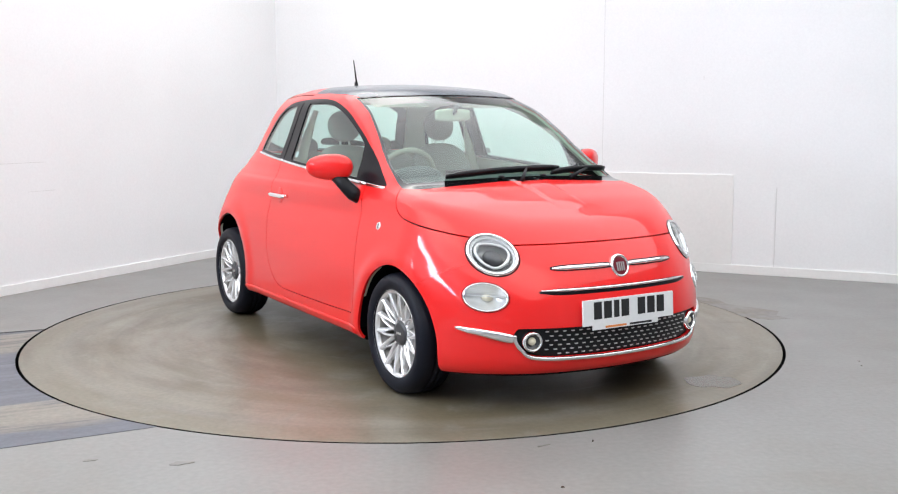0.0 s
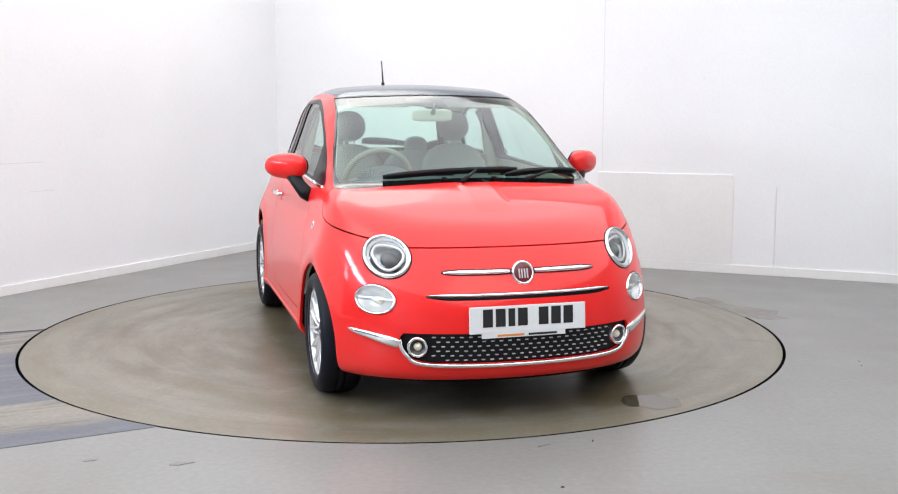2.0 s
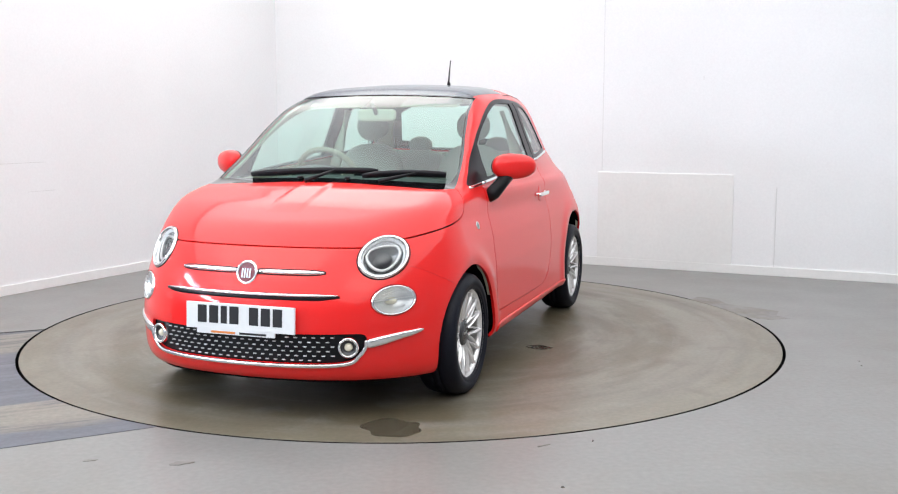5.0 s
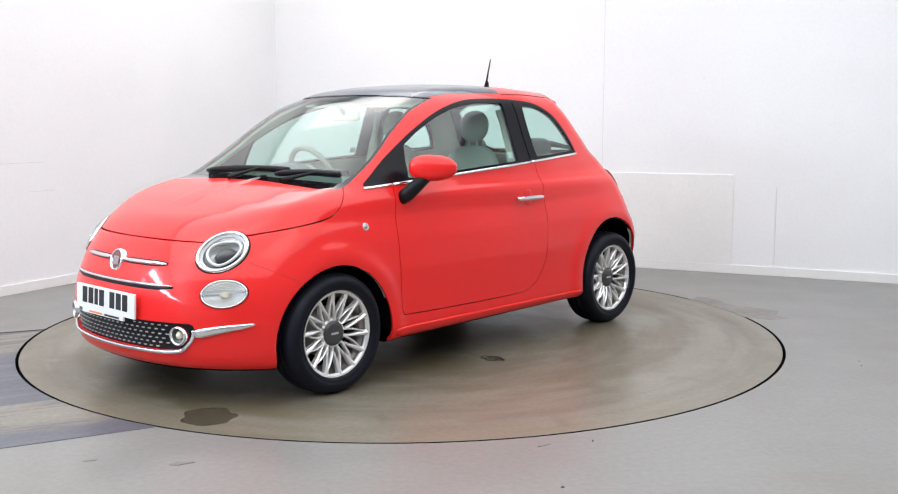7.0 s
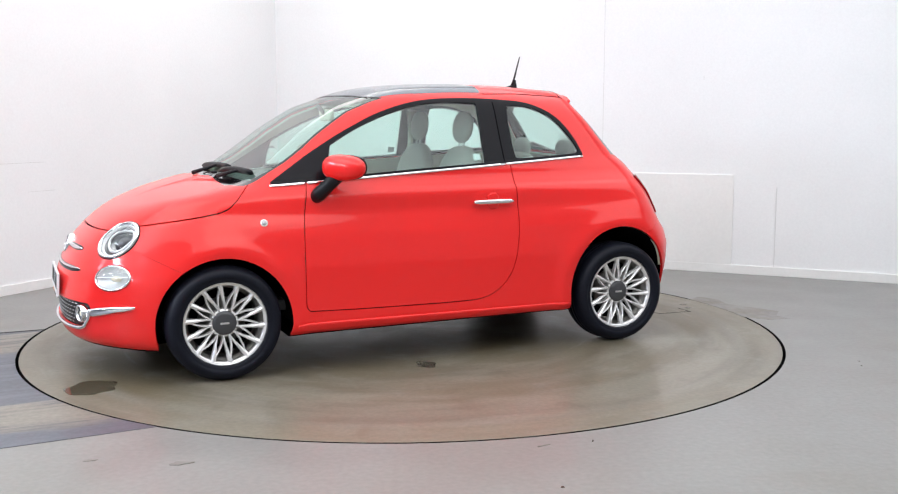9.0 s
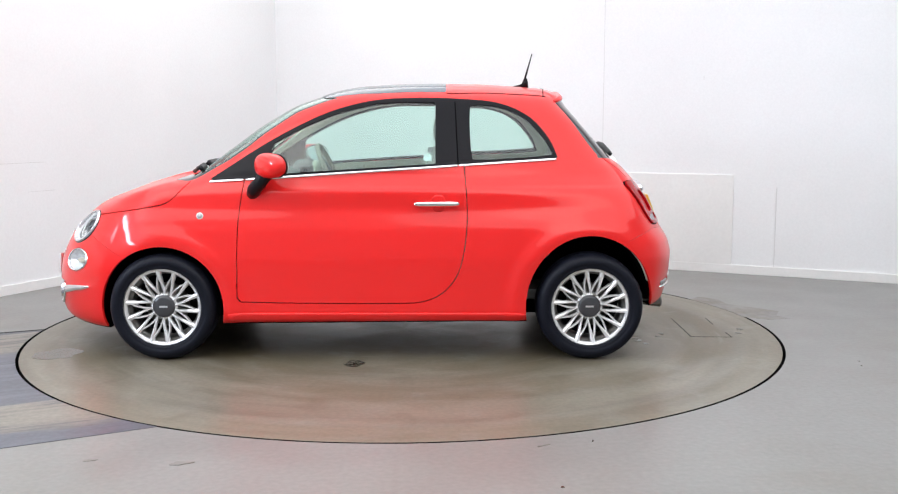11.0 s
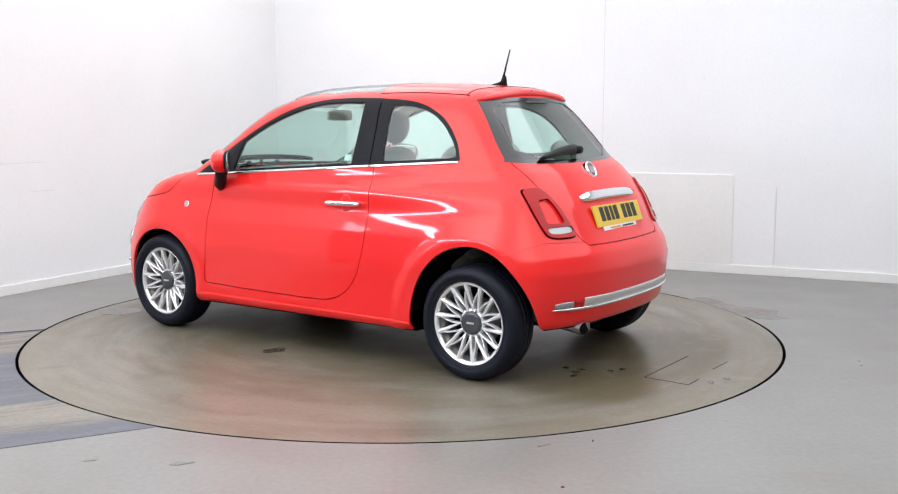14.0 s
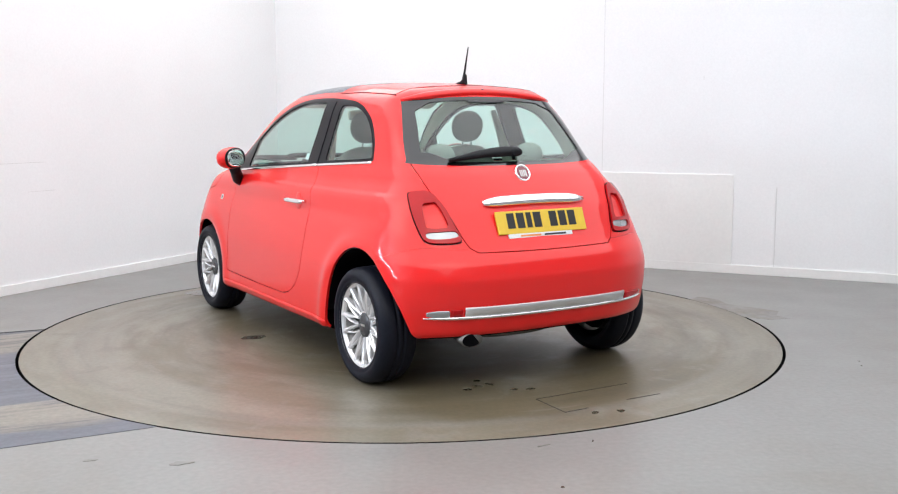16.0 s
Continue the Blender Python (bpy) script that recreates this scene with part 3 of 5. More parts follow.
REAR_WINDOW = smooth_path([(0.545, 1.078), (0.30, 1.066), (0.0, 1.063), (-0.30, 1.066), (-0.545, 1.078), (-0.555, 1.10), (-0.52, 1.23), (-0.47, 1.36), (-0.44, 1.385), (-0.2, 1.405), (0.0, 1.408), (0.2, 1.405), (0.44, 1.385), (0.47, 1.36), (0.52, 1.23), (0.555, 1.10)], 6, True)


def side_cut(V, poly, sign, least=0.3):
    g = outline(V[:, [0, 2]], poly)
    return np.where(V[:, 1] * sign > least, g, np.maximum(g, 0.05))


DOOR_GLASS = np.concatenate([smooth_path([(-0.318, 1.382), (-0.10, 1.383), (0.06, 1.364), (0.25, 1.311), (0.42, 1.237), (0.555, 1.162)], 6), np.array([(0.575, 1.08), (0.585, 0.995), (0.20, 1.022), (-0.318, 1.054)])])
QUARTER_GLASS = smooth_path([(-0.515, 1.095), (-0.505, 1.22), (-0.505, 1.340), (-0.53, 1.367), (-0.67, 1.356), (-0.805, 1.296), (-0.905, 1.195), (-0.954, 1.110), (-0.93, 1.096), (-0.72, 1.081), (-0.54, 1.074)], 6, True)
TAIL_LAMP = smooth_path([(0.628, 0.938), (0.59, 0.955), (0.535, 0.952), (0.50, 0.90), (0.475, 0.82), (0.452, 0.735), (0.475, 0.715), (0.56, 0.712), (0.61, 0.720), (0.632, 0.75), (0.645, 0.85)], 6, True)
TAIL_ISLAND = smooth_path([(0.592, 0.885), (0.555, 0.898), (0.525, 0.893), (0.50, 0.80), (0.515, 0.785), (0.59, 0.785), (0.60, 0.80)], 6, True)
TAIL_WHITE = smooth_path([(0.605, 0.762), (0.54, 0.768), (0.475, 0.768), (0.468, 0.745), (0.53, 0.735), (0.60, 0.738)], 6, True)
GRILLE = smooth_path([(-0.535, 0.352), (-0.525, 0.388), (-0.48, 0.394), (-0.2, 0.395), (0.2, 0.395), (0.48, 0.394), (0.525, 0.388), (0.535, 0.352), (0.51, 0.305), (0.44, 0.268), (0.2, 0.262), (-0.2, 0.262), (-0.44, 0.268), (-0.51, 0.305)], 6, True)
TAILGATE = np.concatenate([smooth_path([(0.548, 1.085), (0.548, 1.05), (0.543, 1.00), (0.53, 0.945), (0.475, 0.82), (0.445, 0.735), (0.425, 0.695)], 6), smooth_path([(0.39, 0.672), (0.0, 0.668), (-0.39, 0.672)], 4),
                           smooth_path([(-0.425, 0.695), (-0.445, 0.735), (-0.475, 0.82), (-0.53, 0.945), (-0.543, 1.00), (-0.548, 1.05), (-0.548, 1.085)], 6)])
BONNET_LINE = curve([1.9, 1.62, 1.53, 1.38, 1.25, 1.15, 1.10, 1.06, 0.98, 0.90], [0.742, 0.742, 0.772, 0.798, 0.818, 0.836, 0.858, 0.90, 0.985, 1.08], 0.03)

CREAM = material("cream_lining", (0.64, 0.62, 0.52), 0.8, grain=0.05, scale=200, bump=0.1)
SEAT = material("seat_fabric", (0.35, 0.34, 0.31), 0.85, grain=0.15, scale=250, bump=0.3)
DASH = material("grey_dash", (0.10, 0.105, 0.11), 0.6, grain=0.1, scale=200, bump=0.1)
STEEL = material("dull_steel", (0.22, 0.21, 0.20), 0.4, 0.8, grain=0.1, scale=60)
SATIN = material("satin_silver", (0.66, 0.66, 0.66), 0.3, 0.8)
HEAD_BOWL = material("headlight_bowl", (0.40, 0.41, 0.42), 0.25, 0.7)
WHEEL_TRIM = material("taupe_leather", (0.36, 0.33, 0.27), 0.55, grain=0.06, scale=200, bump=0.1)
CLEAR = glass_material("clear_lens", (0.96, 0.97, 0.97))
LAMP_GREY = material("lamp_reflector", (0.74, 0.75, 0.76), 0.24, 0.45)
LAMP_MID = material("lamp_inner", (0.26, 0.265, 0.28), 0.18, 0.5)
LAMP_DARK = material("lamp_housing", (0.05, 0.05, 0.055), 0.25)
RED_LENS = material("red_lens", (0.40, 0.003, 0.006), 0.10, coat=0.15, spec=0.3)
AMBER = material("pale_lamp_lens", (0.80, 0.74, 0.58), 0.2)
PLATE_WHITE = material("white_plate", (0.78, 0.79, 0.80), 0.35, grain=0.02)
PLATE_YELLOW = material("yellow_plate", (0.75, 0.50, 0.04), 0.35, grain=0.02)
INK = material("black_ink", (0.012, 0.012, 0.014), 0.5)
ORANGE = material("orange_ink", (0.75, 0.25, 0.06), 0.5)
BADGE_RED = material("maroon_enamel", (0.16, 0.01, 0.02), 0.2, coat=1.0)
MIRROR = material("mirror_glass", (0.9, 0.92, 0.92), 0.02, 1.0)


def meet(a, b):
    """Where the way from a (inside) to b (outside) leaves the body."""
    a, b = np.array(a, float), np.array(b, float)
    lo, hi = 0.0, 1.0
    for _ in range(30):
        mid = (lo + hi) / 2
        if shell_value((a + mid * (b - a))[None])[0] < 0:
            lo = mid
        else:
            hi = mid
    return a + lo * (b - a)


def on_side(x, z, sign):
    return meet((x, sign * 0.2, z), (x, sign * 1.2, z))


def on_front(y, z):
    return meet((1.0, y, z), (2.2, y, z))


def on_rear(y, z):
    return meet((-0.7, y, z), (-2.2, y, z))


def on_top(x, y):
    return meet((x, y, 0.6), (x, y, 1.8))


def strip_bm(points, width, height, normals=None, lift=0.0, taper=None, lie=0.3):
    """A rounded strip laid along points, its back in the surface."""
    P = np.array(points, float)
    N = shell_normals(P) if normals is None else np.array(normals, float)
    T = np.gradient(P, axis=0)
    T /= np.linalg.norm(T, axis=1, keepdims=True)
    S = np.cross(N, T)
    S /= np.linalg.norm(S, axis=1, keepdims=True)
    P = P + N * lift
    bm = bmesh.new()
    rings = []
    m = 10
    for i in range(len(P)):
        k = 1.0 if taper is None else taper[i]
        ring = []
        for j in range(m):
            a = 2 * math.pi * j / m
            c, s = math.cos(a), math.sin(a)
            c = math.copysign(abs(c) ** 0.7, c)
            s = math.copysign(abs(s) ** 0.7, s)
            ring.append(bm.verts.new(P[i] + S[i] * (0.5 * width * k * c) + N[i] * (height * (s * (0.5 + lie * 0.5) + 0.5 - lie * 0.5) * (0.4 + 0.6 * k))))
        rings.append(ring)
    for A, B in zip(rings, rings[1:]):
        for j in range(m):
            bm.faces.new((A[j], A[(j + 1) % m], B[(j + 1) % m], B[j]))
    bm.faces.new(rings[0][::-1])
    bm.faces.new(rings[-1])
    return bm


def tube_bm(points, radius, m=10, closed=False, flat=1.0):
    P = [Vector(p) for p in points]
    bm = bmesh.new()
    rings = []
    n = len(P)
    for i in range(n):
        t = (P[(i + 1) % n] - P[i - 1]) if closed else (P[min(i + 1, n - 1)] - P[max(i - 1, 0)])
        t.normalize()
        up = Vector((0, 0, 1)) if abs(t.z) < 0.95 else Vector((1, 0, 0))
        s = t.cross(up).normalized()
        u = s.cross(t)
        r = radius[i] if isinstance(radius, (list, tuple)) else radius
        rings.append([bm.verts.new(P[i] + s * (r * math.cos(2 * math.pi * j / m)) + u * (r * flat * math.sin(2 * math.pi * j / m))) for j in range(m)])
    pairs = list(zip(rings, rings[1:])) + ([(rings[-1], rings[0])] if closed else [])
    for A, B in pairs:
        for j in range(m):
            bm.faces.new((A[j], A[(j + 1) % m], B[(j + 1) % m], B[j]))
    if not closed:
        bm.faces.new(rings[0][::-1])
        bm.faces.new(rings[-1])
    return bm


def frame_at(p, n, up=(0, 0, 1)):
    """A pose whose z looks along n and whose y is as upright as can be."""
    n = Vector(n).normalized()
    u = Vector(up).cross(n).normalized()
    v = n.cross(u)
    m = Matrix((u, v, n)).transposed().to_4x4()
    m.translation = Vector(p)
    return m


def blob_bm(size, centre=(0, 0, 0), power=2.5, n=24, m=14):
    """A rounded block: between an egg and a box."""
    bm = bmesh.new()
    bmesh.ops.create_uvsphere(bm, u_segments=n, v_segments=m, radius=1)
    for v in bm.verts:
        d = v.co.normalized()
        r = (abs(d.x) ** power + abs(d.y) ** power + abs(d.z) ** power) ** (-1 / power)
        v.co = Vector([d[k] * r * size[k] + centre[k] for k in range(3)])
    return bm


def moved(bm, m):
    bmesh.ops.transform(bm, matrix=m, verts=bm.verts[:])
    return bm


def flat_bm(poly, depth):
    """A plate in its own plane, thickened along z."""
    bm = bmesh.new()
    f = bm.faces.new([bm.verts.new((p[0], p[1], 0)) for p in poly])
    r = bmesh.ops.extrude_face_region(bm, geom=[f])
    for v in r["geom"]:
        if isinstance(v, bmesh.types.BMVert):
            v.co.z += depth
    return bm


HEADLIGHT = (np.array([1.624, 0.561, 0.711]), np.array([0.700, 0.482, 0.527]), 0.130, 0.0955, 31.0)
INDICATOR = (np.array([1.679, 0.641, 0.533]), np.array([0.664, 0.700, 0.264]), 0.1085, 0.065, 4.5)


def seated(point, normal, sign):
    p, n = point.copy(), normal / np.linalg.norm(normal)
    p[1] *= sign
    n = n.copy()
    n[1] *= sign
    return onto_shell(p[None], 6)[0], n


def lamp_frame(lamp, sign):
    """The tilted pose of a front lamp."""
    p, n = seated(lamp[0], lamp[1], sign)
    return frame_at(p, n) @ Matrix.Rotation(radians(lamp[4] * sign), 4, "Z")


def lamp_bm(bm, lamp, sign, unit=1.0):
    """Stretch a round lamp piece to the lamp's oval and bend it along the shell."""
    turn = Matrix.Rotation(-radians(lamp[4] * sign), 4, "Z")
    m = lamp_frame(lamp, sign) @ Matrix.Diagonal((lamp[2] / unit, lamp[3] / unit, 1, 1)) @ turn
    flat = np.array([m @ Vector((v.co.x, v.co.y, 0)) for v in bm.verts])
    n = Vector(np.array(m)[:3, 2]).normalized()
    p = np.array(m.translation)
    rise = (onto_shell(flat, 5) - p) @ np.array(n)
    for v, h in zip(bm.verts, rise):
        v.co = m @ v.co + n * float(h)
    return bm


def build_body(car):
    V, F = body_surface(0.0145)
    # wheel arches
    for ax, a, b, zc in ((1.15, 0.335, 0.335, 0.282), (-1.15, 0.348, 0.384, 0.29)):
        for sign in (1, -1):
            r = np.hypot((V[:, 0] - ax) / a, (V[:, 2] - zc) / b)
            g = np.where((V[:, 1] * sign > 0.52), (r - 1) * 0.33, 0.05)
            V, away, F = split(V, F, g)
    # underside
    V, under, F = split(V, F, shell_normals(V)[:, 2] + 0.8)
    skin("underbody", V, under, DARK, car, "black underbody tray", rim=0)
    # side openings
    for sign in (1, -1):
        V, opening, F = split(V, F, side_cut(V, SIDE_OPENING, sign))
        V, pane, opening = split(V, opening, side_cut(V, DOOR_GLASS, sign))
        skin("door_window", V, pane, GLASS, car, "green-tinted door glass", rim=0, lift=-0.005)
        V, pane, opening = split(V, opening, side_cut(V, QUARTER_GLASS, sign))
        skin("quarter_window", V, pane, GLASS, car, "green-tinted rear quarter glass", rim=0, lift=-0.004)
        skin("window_trim", V, opening, GLOSS_BLACK, car, "black window surround and door pillar", rim=0.02)
    # windscreen and hatch glass
    g = np.where((V[:, 0] > 0.1) & (V[:, 2] > 0.93), outline(V[:, [1, 2]], WINDSCREEN), 0.05)
    V, win, F = split(V, F, g)
    g = outline(V[:, [1, 2]], WINDSCREEN)
    low = 0.045 * np.clip((1.03 - V[:, 2]) / 0.05, 0, 1)
    top = 0.012 * np.clip((V[:, 2] - 1.36) / 0.04, 0, 1)
    V, pane, frit = split(V, win, g + 0.007 - 0.4 * top + 0.4 * low)
    skin("windscreen", V, pane, SCREEN_GLASS, car, "wide curved windscreen", rim=0, lift=-0.003)
    skin("windscreen_border", V, frit, FRIT, car, "black windscreen border", rim=0.01)
    g = np.where((V[:, 0] < -0.8), outline(V[:, [1, 2]], REAR_WINDOW), 0.05)
    V, win, F = split(V, F, g)
    q = V[:, [1, 2]] * [1.0, 1.0]
    g = outline(q, REAR_WINDOW)
    side_frit = 0.042 * np.clip((np.abs(V[:, 1]) - 0.33) / 0.12, 0, 1)
    V, pane, frit = split(V, win, g + 0.018 + side_frit)
    skin("rear_window", V, pane, GLASS, car, "tinted rear hatch glass", rim=0, lift=-0.003)
    skin("rear_window_border", V, frit, FRIT, car, "black border of the hatch glass", rim=0.01)
    # roof glass
    g = np.maximum(np.maximum(V[:, 0] - 0.60, -0.375 - V[:, 0]), np.abs(V[:, 1]) - (0.515 - 0.03 * np.clip(-V[:, 0], 0, 1)))
    g = np.where(V[:, 2] > 1.33, g, 0.05)
    V, win, F = split(V, F, g)
    skin("roof_glass", V, win, ROOF_GLASS, car, "dark glass roof panel", rim=0.012, lift=0.001)
    lining = V.copy(), F.copy()
    # lamp openings
    for sign in (1, -1):
        for lamp in (HEADLIGHT, INDICATOR):
            r1, r2 = lamp[2:4]
            m = np.array(lamp_frame(lamp, sign).inverted())
            q = V @ m[:3, :3].T + m[:3, 3]
            g = (np.hypot(q[:, 0] / (r1 + 0.002), q[:, 1] / (r2 + 0.002)) - 1) * r2
            g = np.where(np.abs(q[:, 2]) < 0.2, g, 0.05)
            V, away, F = split(V, F, g)
        mir = V * [1, sign, 1]
        g = np.where((V[:, 0] < -1.2), outline(mir[:, [1, 2]], TAIL_LAMP), 0.05)
        V, lens, F = split(V, F, g)
        mir = V * [1, sign, 1]
        V, lens, gap = split(V, lens, np.where(V[:, 0] < -1.2, outline(mir[:, [1, 2]], TAIL_LAMP) + 0.005, 0.05))
        skin("lamp_seal", V, gap, DARK, car, "black seal round the tail lamp", rim=0, lift=0.001)
        lamp = new("tail_lamp")
        lamp.parent = car
        lamp["label"] = "red tail lamp round a body-coloured centre"
        mir = V * [1, sign, 1]
        V, isle, lens = split(V, lens, outline(mir[:, [1, 2]], TAIL_ISLAND))
        skin("centre", V, isle, PAINT, lamp, "coral painted centre", rim=0.01, lift=-0.004)
        mir = V * [1, sign, 1]
        V, white, lens = split(V, lens, outline(mir[:, [1, 2]], TAIL_WHITE))
        skin("reversing_lens", V, white, HEAD_BOWL, lamp, "clear reversing lens", rim=0.008, lift=0.004)
        skin("lens", V, lens, RED_LENS, lamp, "glossy red lens", rim=0.022, lift=0.011)
    g = np.where(V[:, 0] > 1.3, outline(V[:, [1, 2]], GRILLE), 0.05)
    V, mouth, F = split(V, F, g)
    skin("lower_grille", V, mouth, BLACK, car, "black lower grille with silver dashes", rim=0, lift=-0.018)
    # shut lines
    def panel(name, field, label, F, e=0.0024):
        nonlocal V
        V, piece, F = split(V, F, field(V) + e)
        skin(name, V, piece, PAINT, car, label)
        V, gap, F = split(V, F, field(V) - e)
        return F
    def bonnet(V):
        back = 1.082 - 0.30 * V[:, 1] ** 2
        return np.where((V[:, 0] > 0.8) & (V[:, 2] > 0.6), np.maximum((BONNET_LINE(V[:, 0]) - V[:, 2]) * 0.8, back - V[:, 0]), 0.05)
    def cowl(V):
        back = 1.082 - 0.30 * V[:, 1] ** 2
        g = np.maximum(V[:, 0] - back, np.abs(V[:, 1]) - 0.655)
        return np.where((V[:, 0] > 0.8) & (V[:, 2] > 0.9) & (V[:, 2] < 1.02), g, 0.05)
    F = panel("bonnet", bonnet, "coral red bonnet", F)
    V, piece, F = split(V, F, cowl(V))
    skin("cowl", V, piece, BLACK, car, "black plastic scuttle panel", lift=-0.006)
    for sign in (1, -1):
        F = panel("door", lambda V: side_cut(V, DOOR, sign), "coral red painted door", F)
    F = panel("tailgate", lambda V: np.where(V[:, 0] < -0.9, outline(V[:, [1, 2]], TAILGATE), 0.05), "coral red tailgate", F)
    F = panel("front_bumper", lambda V: np.where(V[:, 0] > 1.15, np.maximum(V[:, 2] - np.interp(V[:, 0], [1.35, 1.40, 1.56, 1.62], [0.555, 0.58, 0.663, 0.80]), 1.2 - V[:, 0]), 0.05), "coral red front bumper", F, 0.0006)
    F = panel("rear_bumper", lambda V: np.where(V[:, 0] < -1.15, np.maximum(V[:, 2] - np.interp(V[:, 0], [-1.6, -1.5, -1.40, -1.30], [0.69, 0.70, 0.665, 0.62]), V[:, 0] + 1.2), 0.05), "coral red rear bumper", F, 0.0006)
    skin("body", V, F, PAINT, car, "glossy coral red painted body shell")
    V, F = lining
    V, keep, F = split(V, F, 0.42 - V[:, 2])
    V, keep, drop = split(V, keep, V[:, 0] - 1.0)
    skin("interior_lining", V, keep, CREAM, car, "cream interior trim and headlining", rim=-0.014, lift=-0.03)


def spoke_bm(sign, k):
    """One spoke: a broad blade at the rim, leaning to one side, and a deeper slim one beside it."""
    bm = bmesh.new()
    pitch = 2 * math.pi / 14
    tip = pitch * (k + 0.25)
    broad = ((0.054, 0.24, 0.0058, 0.050, 0.026), (0.085, 0.16, 0.0068, 0.060, 0.034), (0.115, 0.095, 0.0080, 0.068, 0.044), (0.155, 0.035, 0.0110, 0.075, 0.050), (0.198, 0.0, 0.0160, 0.081, 0.056))
    slim = ((0.054, -0.27, 0.0056, 0.050, 0.026), (0.085, -0.22, 0.0060, 0.060, 0.032), (0.115, -0.155, 0.0062, 0.067, 0.040), (0.145, -0.085, 0.0062, 0.072, 0.046), (0.172, -0.020, 0.0058, 0.075, 0.050))
    for blade in (broad, slim):
        sec = []
        for r, da, half, face, deep in blade:
            a = tip + da * sign
            c, s = math.cos(a), math.sin(a)
            ring = []
            for u, h in ((-half, deep), (-half * 0.8, face - 0.006), (-half * 0.15, face), (half * 0.15, face), (half * 0.8, face - 0.006), (half, deep)):
                ring.append(bm.verts.new((r * c - u * s, sign * h, r * s + u * c)))
            sec.append(ring)
        for A, B in zip(sec, sec[1:]):
            for j in range(6):
                bm.faces.new((A[j], A[(j + 1) % 6], B[(j + 1) % 6], B[j]))
        bm.faces.new(sec[0])
        bm.faces.new(sec[-1])
    return bm


def make_wheel(car, x, y, sign):
    w = new("wheel")
    w.parent = car
    w.location = (x, y, 0.2885)
    w["label"] = "silver multi-spoke alloy wheel with black tyre"
    prof = [(0.207, -0.085), (0.222, -0.096), (0.245, -0.100), (0.267, -0.094), (0.281, -0.078), (0.2875, -0.055), (0.289, -0.03), (0.289, -0.022), (0.283, -0.020), (0.283, -0.014), (0.289, -0.012),
            (0.289, 0.012), (0.283, 0.014), (0.283, 0.020), (0.289, 0.022), (0.289, 0.03), (0.2875, 0.055), (0.281, 0.078), (0.267, 0.094), (0.250, 0.100), (0.232, 0.099), (0.230, 0.096), (0.224, 0.097), (0.215, 0.094), (0.207, 0.085)]
    part("tyre", lathe_bm(prof, 80, "Y", closed=True), RUBBER, w, "black low-profile tyre", True)
    part("rim", lathe_bm([(0.208, 0.090 * sign), (0.212, 0.086 * sign), (0.207, 0.081 * sign), (0.200, 0.080 * sign), (0.194, 0.078 * sign), (0.191, 0.062 * sign)], 80), ALLOY, w, "silver alloy rim", True)
    # barrel darker than the alloy rim: shade between spokes put into its colour
    part("rim_barrel", lathe_bm([(0.191, 0.062 * sign), (0.188, 0.045 * sign), (0.180, 0.042 * sign), (0.172, 0.0), (0.178, -0.08 * sign)], 64), STEEL, w, "rim barrel in darker grey for the shade between spokes", True)
    for k in range(14):
        part("spoke", spoke_bm(sign, k), ALLOY, w)
    part("hub", lathe_bm([(0.0, 0.046 * sign), (0.064, 0.050 * sign), (0.073, 0.044 * sign), (0.076, 0.01 * sign)], 48), ALLOY, w, "silver hub", True)
    cap = part("centre_cap", lathe_bm([(0.0, 0.062 * sign), (0.042, 0.061 * sign), (0.058, 0.057 * sign), (0.062, 0.046 * sign)], 48), LAMP_DARK, w, "dark grey centre cap", True)
    for k in range(4):
        a = math.pi / 2 * k + 0.4
        bolt = lathe_bm([(0.0, 0.054 * sign), (0.006, 0.054 * sign), (0.0075, 0.046 * sign)], 8, "Y", (0.067 * math.cos(a), 0, 0.067 * math.sin(a)))
        part("wheel_bolt", bolt, STEEL, w, "", True)
    mark = box_bm((-0.022, 0.0615 * sign - 0.0015, -0.005), (0.022, 0.0615 * sign + 0.0015, 0.005))
    part("cap_mark", mark, SATIN, w, "plain silver mark")
    part("brake_disc", lathe_bm([(0.0, 0.0), (0.06, 0.002 * sign), (0.065, -0.02 * sign), (0.120, -0.02 * sign), (0.120, -0.035 * sign), (0.0, -0.035 * sign)], 48), STEEL, w, "grey steel brake disc", True)
    part("backing_plate", lathe_bm([(0.0, -0.04 * sign), (0.168, -0.04 * sign)], 40), DARK, w, "dark brake backing plate")
    return w


def make_arch_liner(car, x, sign, b):
    prof = [(0.05, 0.30), (0.340, 0.30), (0.350, 0.40), (0.350, 0.69), (0.350, 0.80)]
    bm = lathe_bm([(r, h * sign) for r, h in prof], 48, "Y", (x, 0, 0.295))
    bmesh.ops.bisect_plane(bm, geom=bm.verts[:] + bm.edges[:] + bm.faces[:], plane_co=(0, 0, 0.26 if x > 0 else 0.31), plane_no=(0, 0, 1), clear_inner=True)
    for v in bm.verts:
        if v.co.z > 0.295:
            v.co.z = 0.295 + (v.co.z - 0.295) * b
        if abs(v.co.y) > 0.6:
            v.co.y = sign * min(abs(v.co.y), abs(on_side(v.co.x, max(v.co.z, 0.3), sign)[1]) - 0.010)
    return part("arch_liner", bm, DARK, car, "black wheel arch liner", True)


